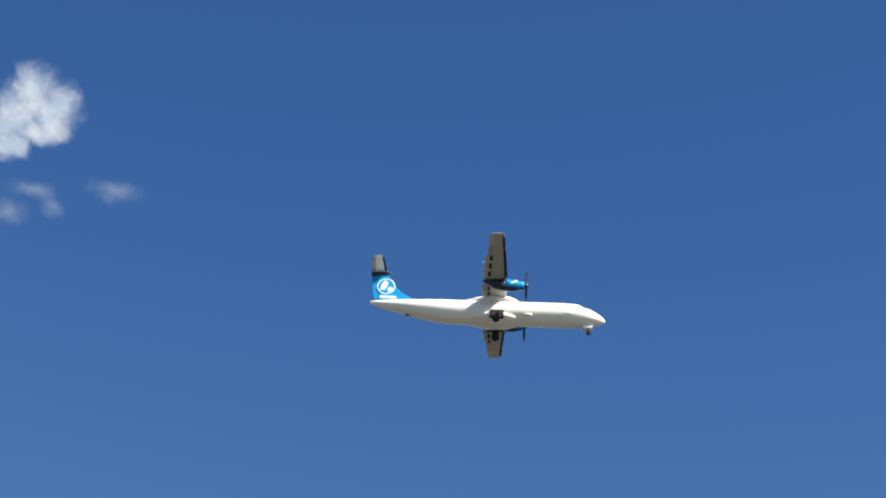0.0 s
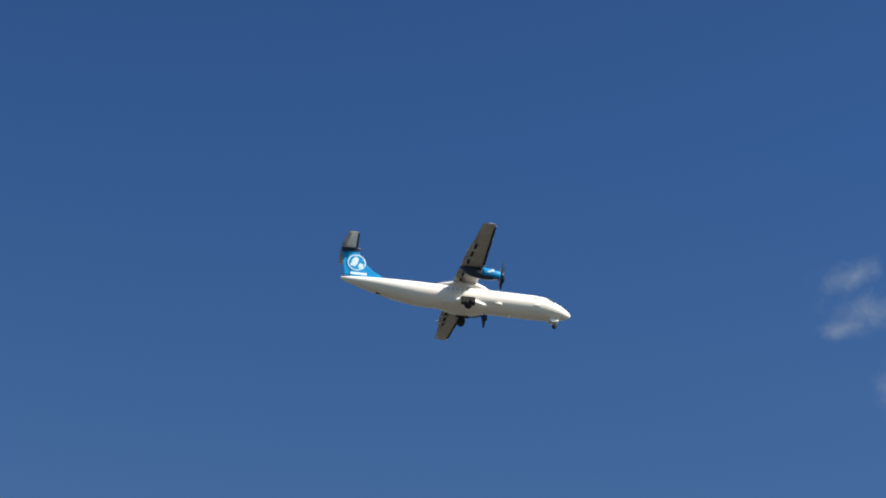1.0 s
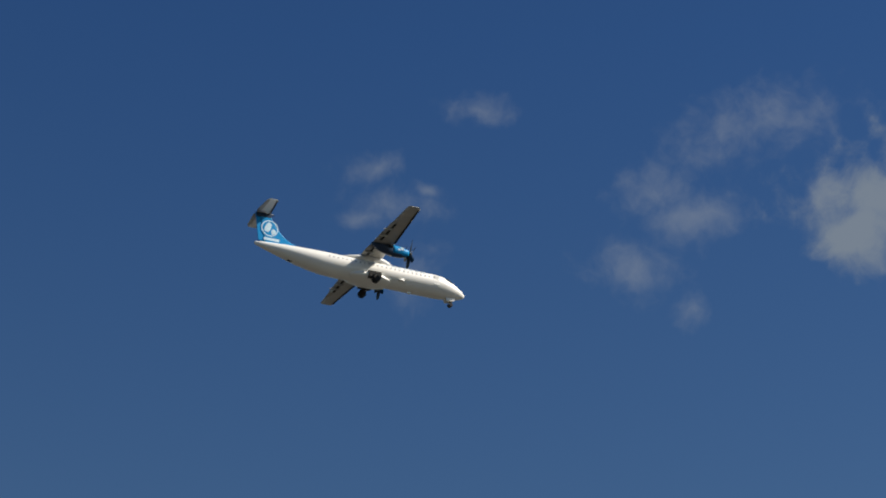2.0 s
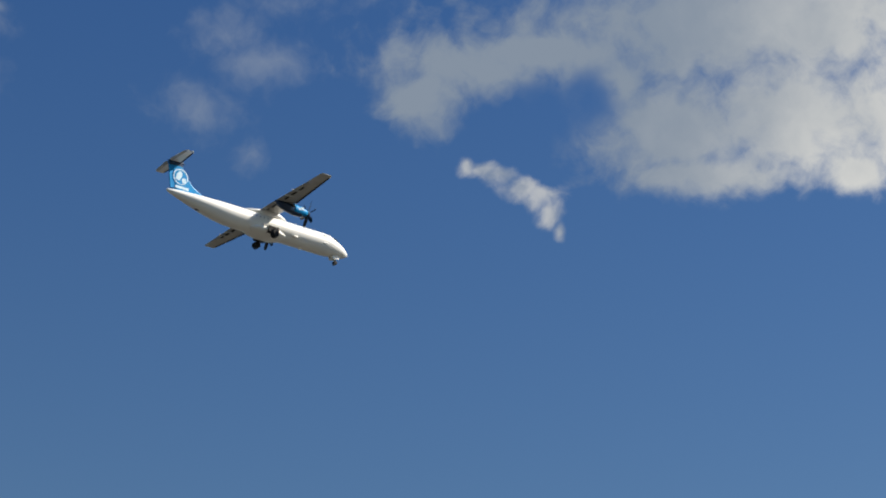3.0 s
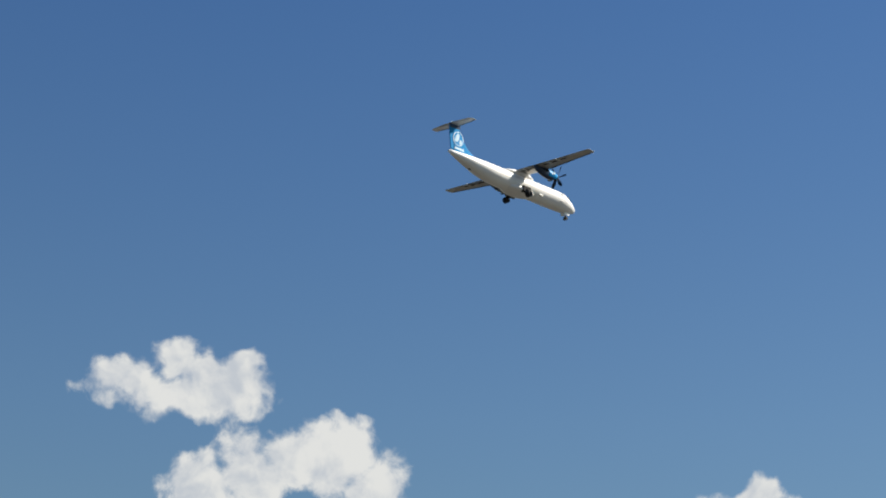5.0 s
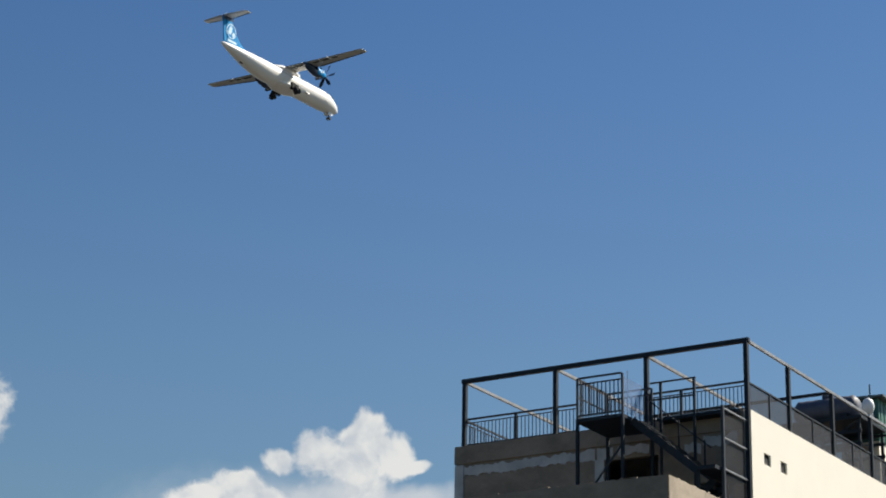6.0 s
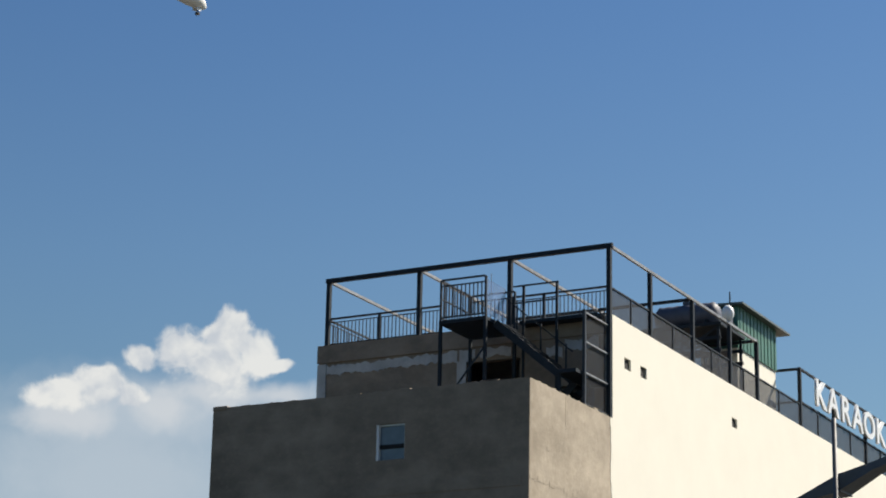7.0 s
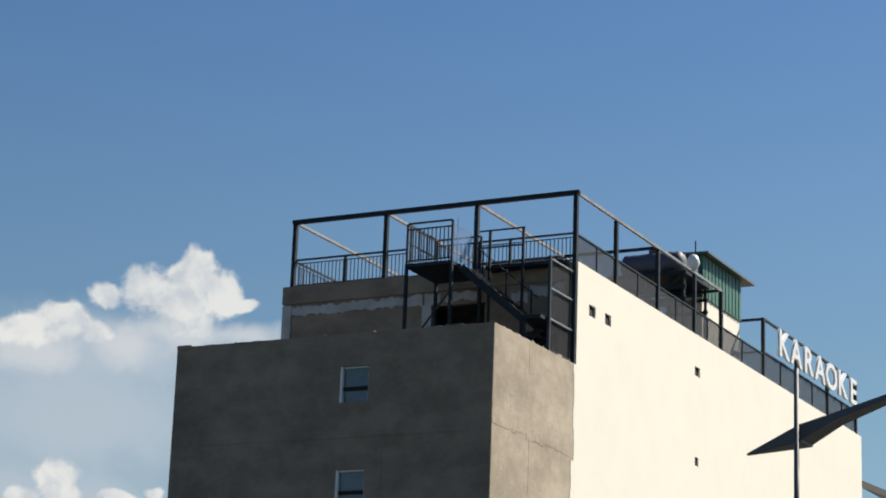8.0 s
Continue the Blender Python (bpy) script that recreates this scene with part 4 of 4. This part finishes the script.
ppart("landing_light", hull([(-8.4, -0.75, 0.05, 0.05), (-8.5, -0.75, 0.18, 0.16), (-9.1, -0.75, 0.16, 0.14), (-9.3, -0.75, 0.03, 0.03)], 14), WHITE, smooth=True).location = (0, -1.25 * S, 0)


def wheel(name, at, r, w, parent):
    bm = bmesh.new()
    m = Matrix.Translation(at) @ Matrix.Rotation(radians(90), 4, "X")
    ring = []
    for k, (rr, ww) in enumerate(((0.62, -0.5), (0.9, -0.5), (1.0, -0.3), (1.0, 0.3), (0.9, 0.5), (0.62, 0.5))):
        ring.append([m @ Vector((r * rr * math.cos(a * math.tau / 20), r * rr * math.sin(a * math.tau / 20), w * ww)) for a in range(20)])
    wh = ppart(name, loft(ring), RUBBER, parent, smooth=True)
    ppart("rim", bar(Vector(at) - Vector((0, w * 0.46, 0)), Vector(at) + Vector((0, w * 0.46, 0)), r * 1.2, sides=16), WHITE, wh)


for s in (-1, 1):
    gear = ppart("main_gear", bar((-12.46, s * 1.35, -0.9), (-12.46, s * 2.05, -1.72), 0.16, sides=10), SLOT)
    ppart("trailing_arm", bar((-11.9, s * 1.7, -1.3), (-12.46, s * 2.1, -1.72), 0.14, sides=10), ALU, gear)
    ppart("gear_bay", box((-13.2, min(s * 1.0, s * 1.83), -1.40), (-11.6, max(s * 1.0, s * 1.83), -0.55), 0.05), SLOT, gear)
    ppart("axle", bar((-12.46, s * 1.78, -1.76), (-12.46, s * 2.48, -1.76), 0.12, sides=10), ALU, gear)
    for dy in (1.90, 2.36):
        wheel("wheel", (-12.46, s * dy, -1.76), 0.46, 0.26, gear)
nose_gear = ppart("nose_gear", bar((-1.95, 0, -1.0), (-1.87, 0, -2.0), 0.13, sides=10), SLOT)
for s in (-1, 1):
    wheel("wheel", (-1.87, s * 0.18, -2.06), 0.27, 0.16, nose_gear)
    ppart("gear_door", prism([(-1.35, -1.15), (-2.6, -1.32), (-2.5, -1.72), (-1.5, -1.6)], 0.03, "y", s * 0.36), WHITE, nose_gear)
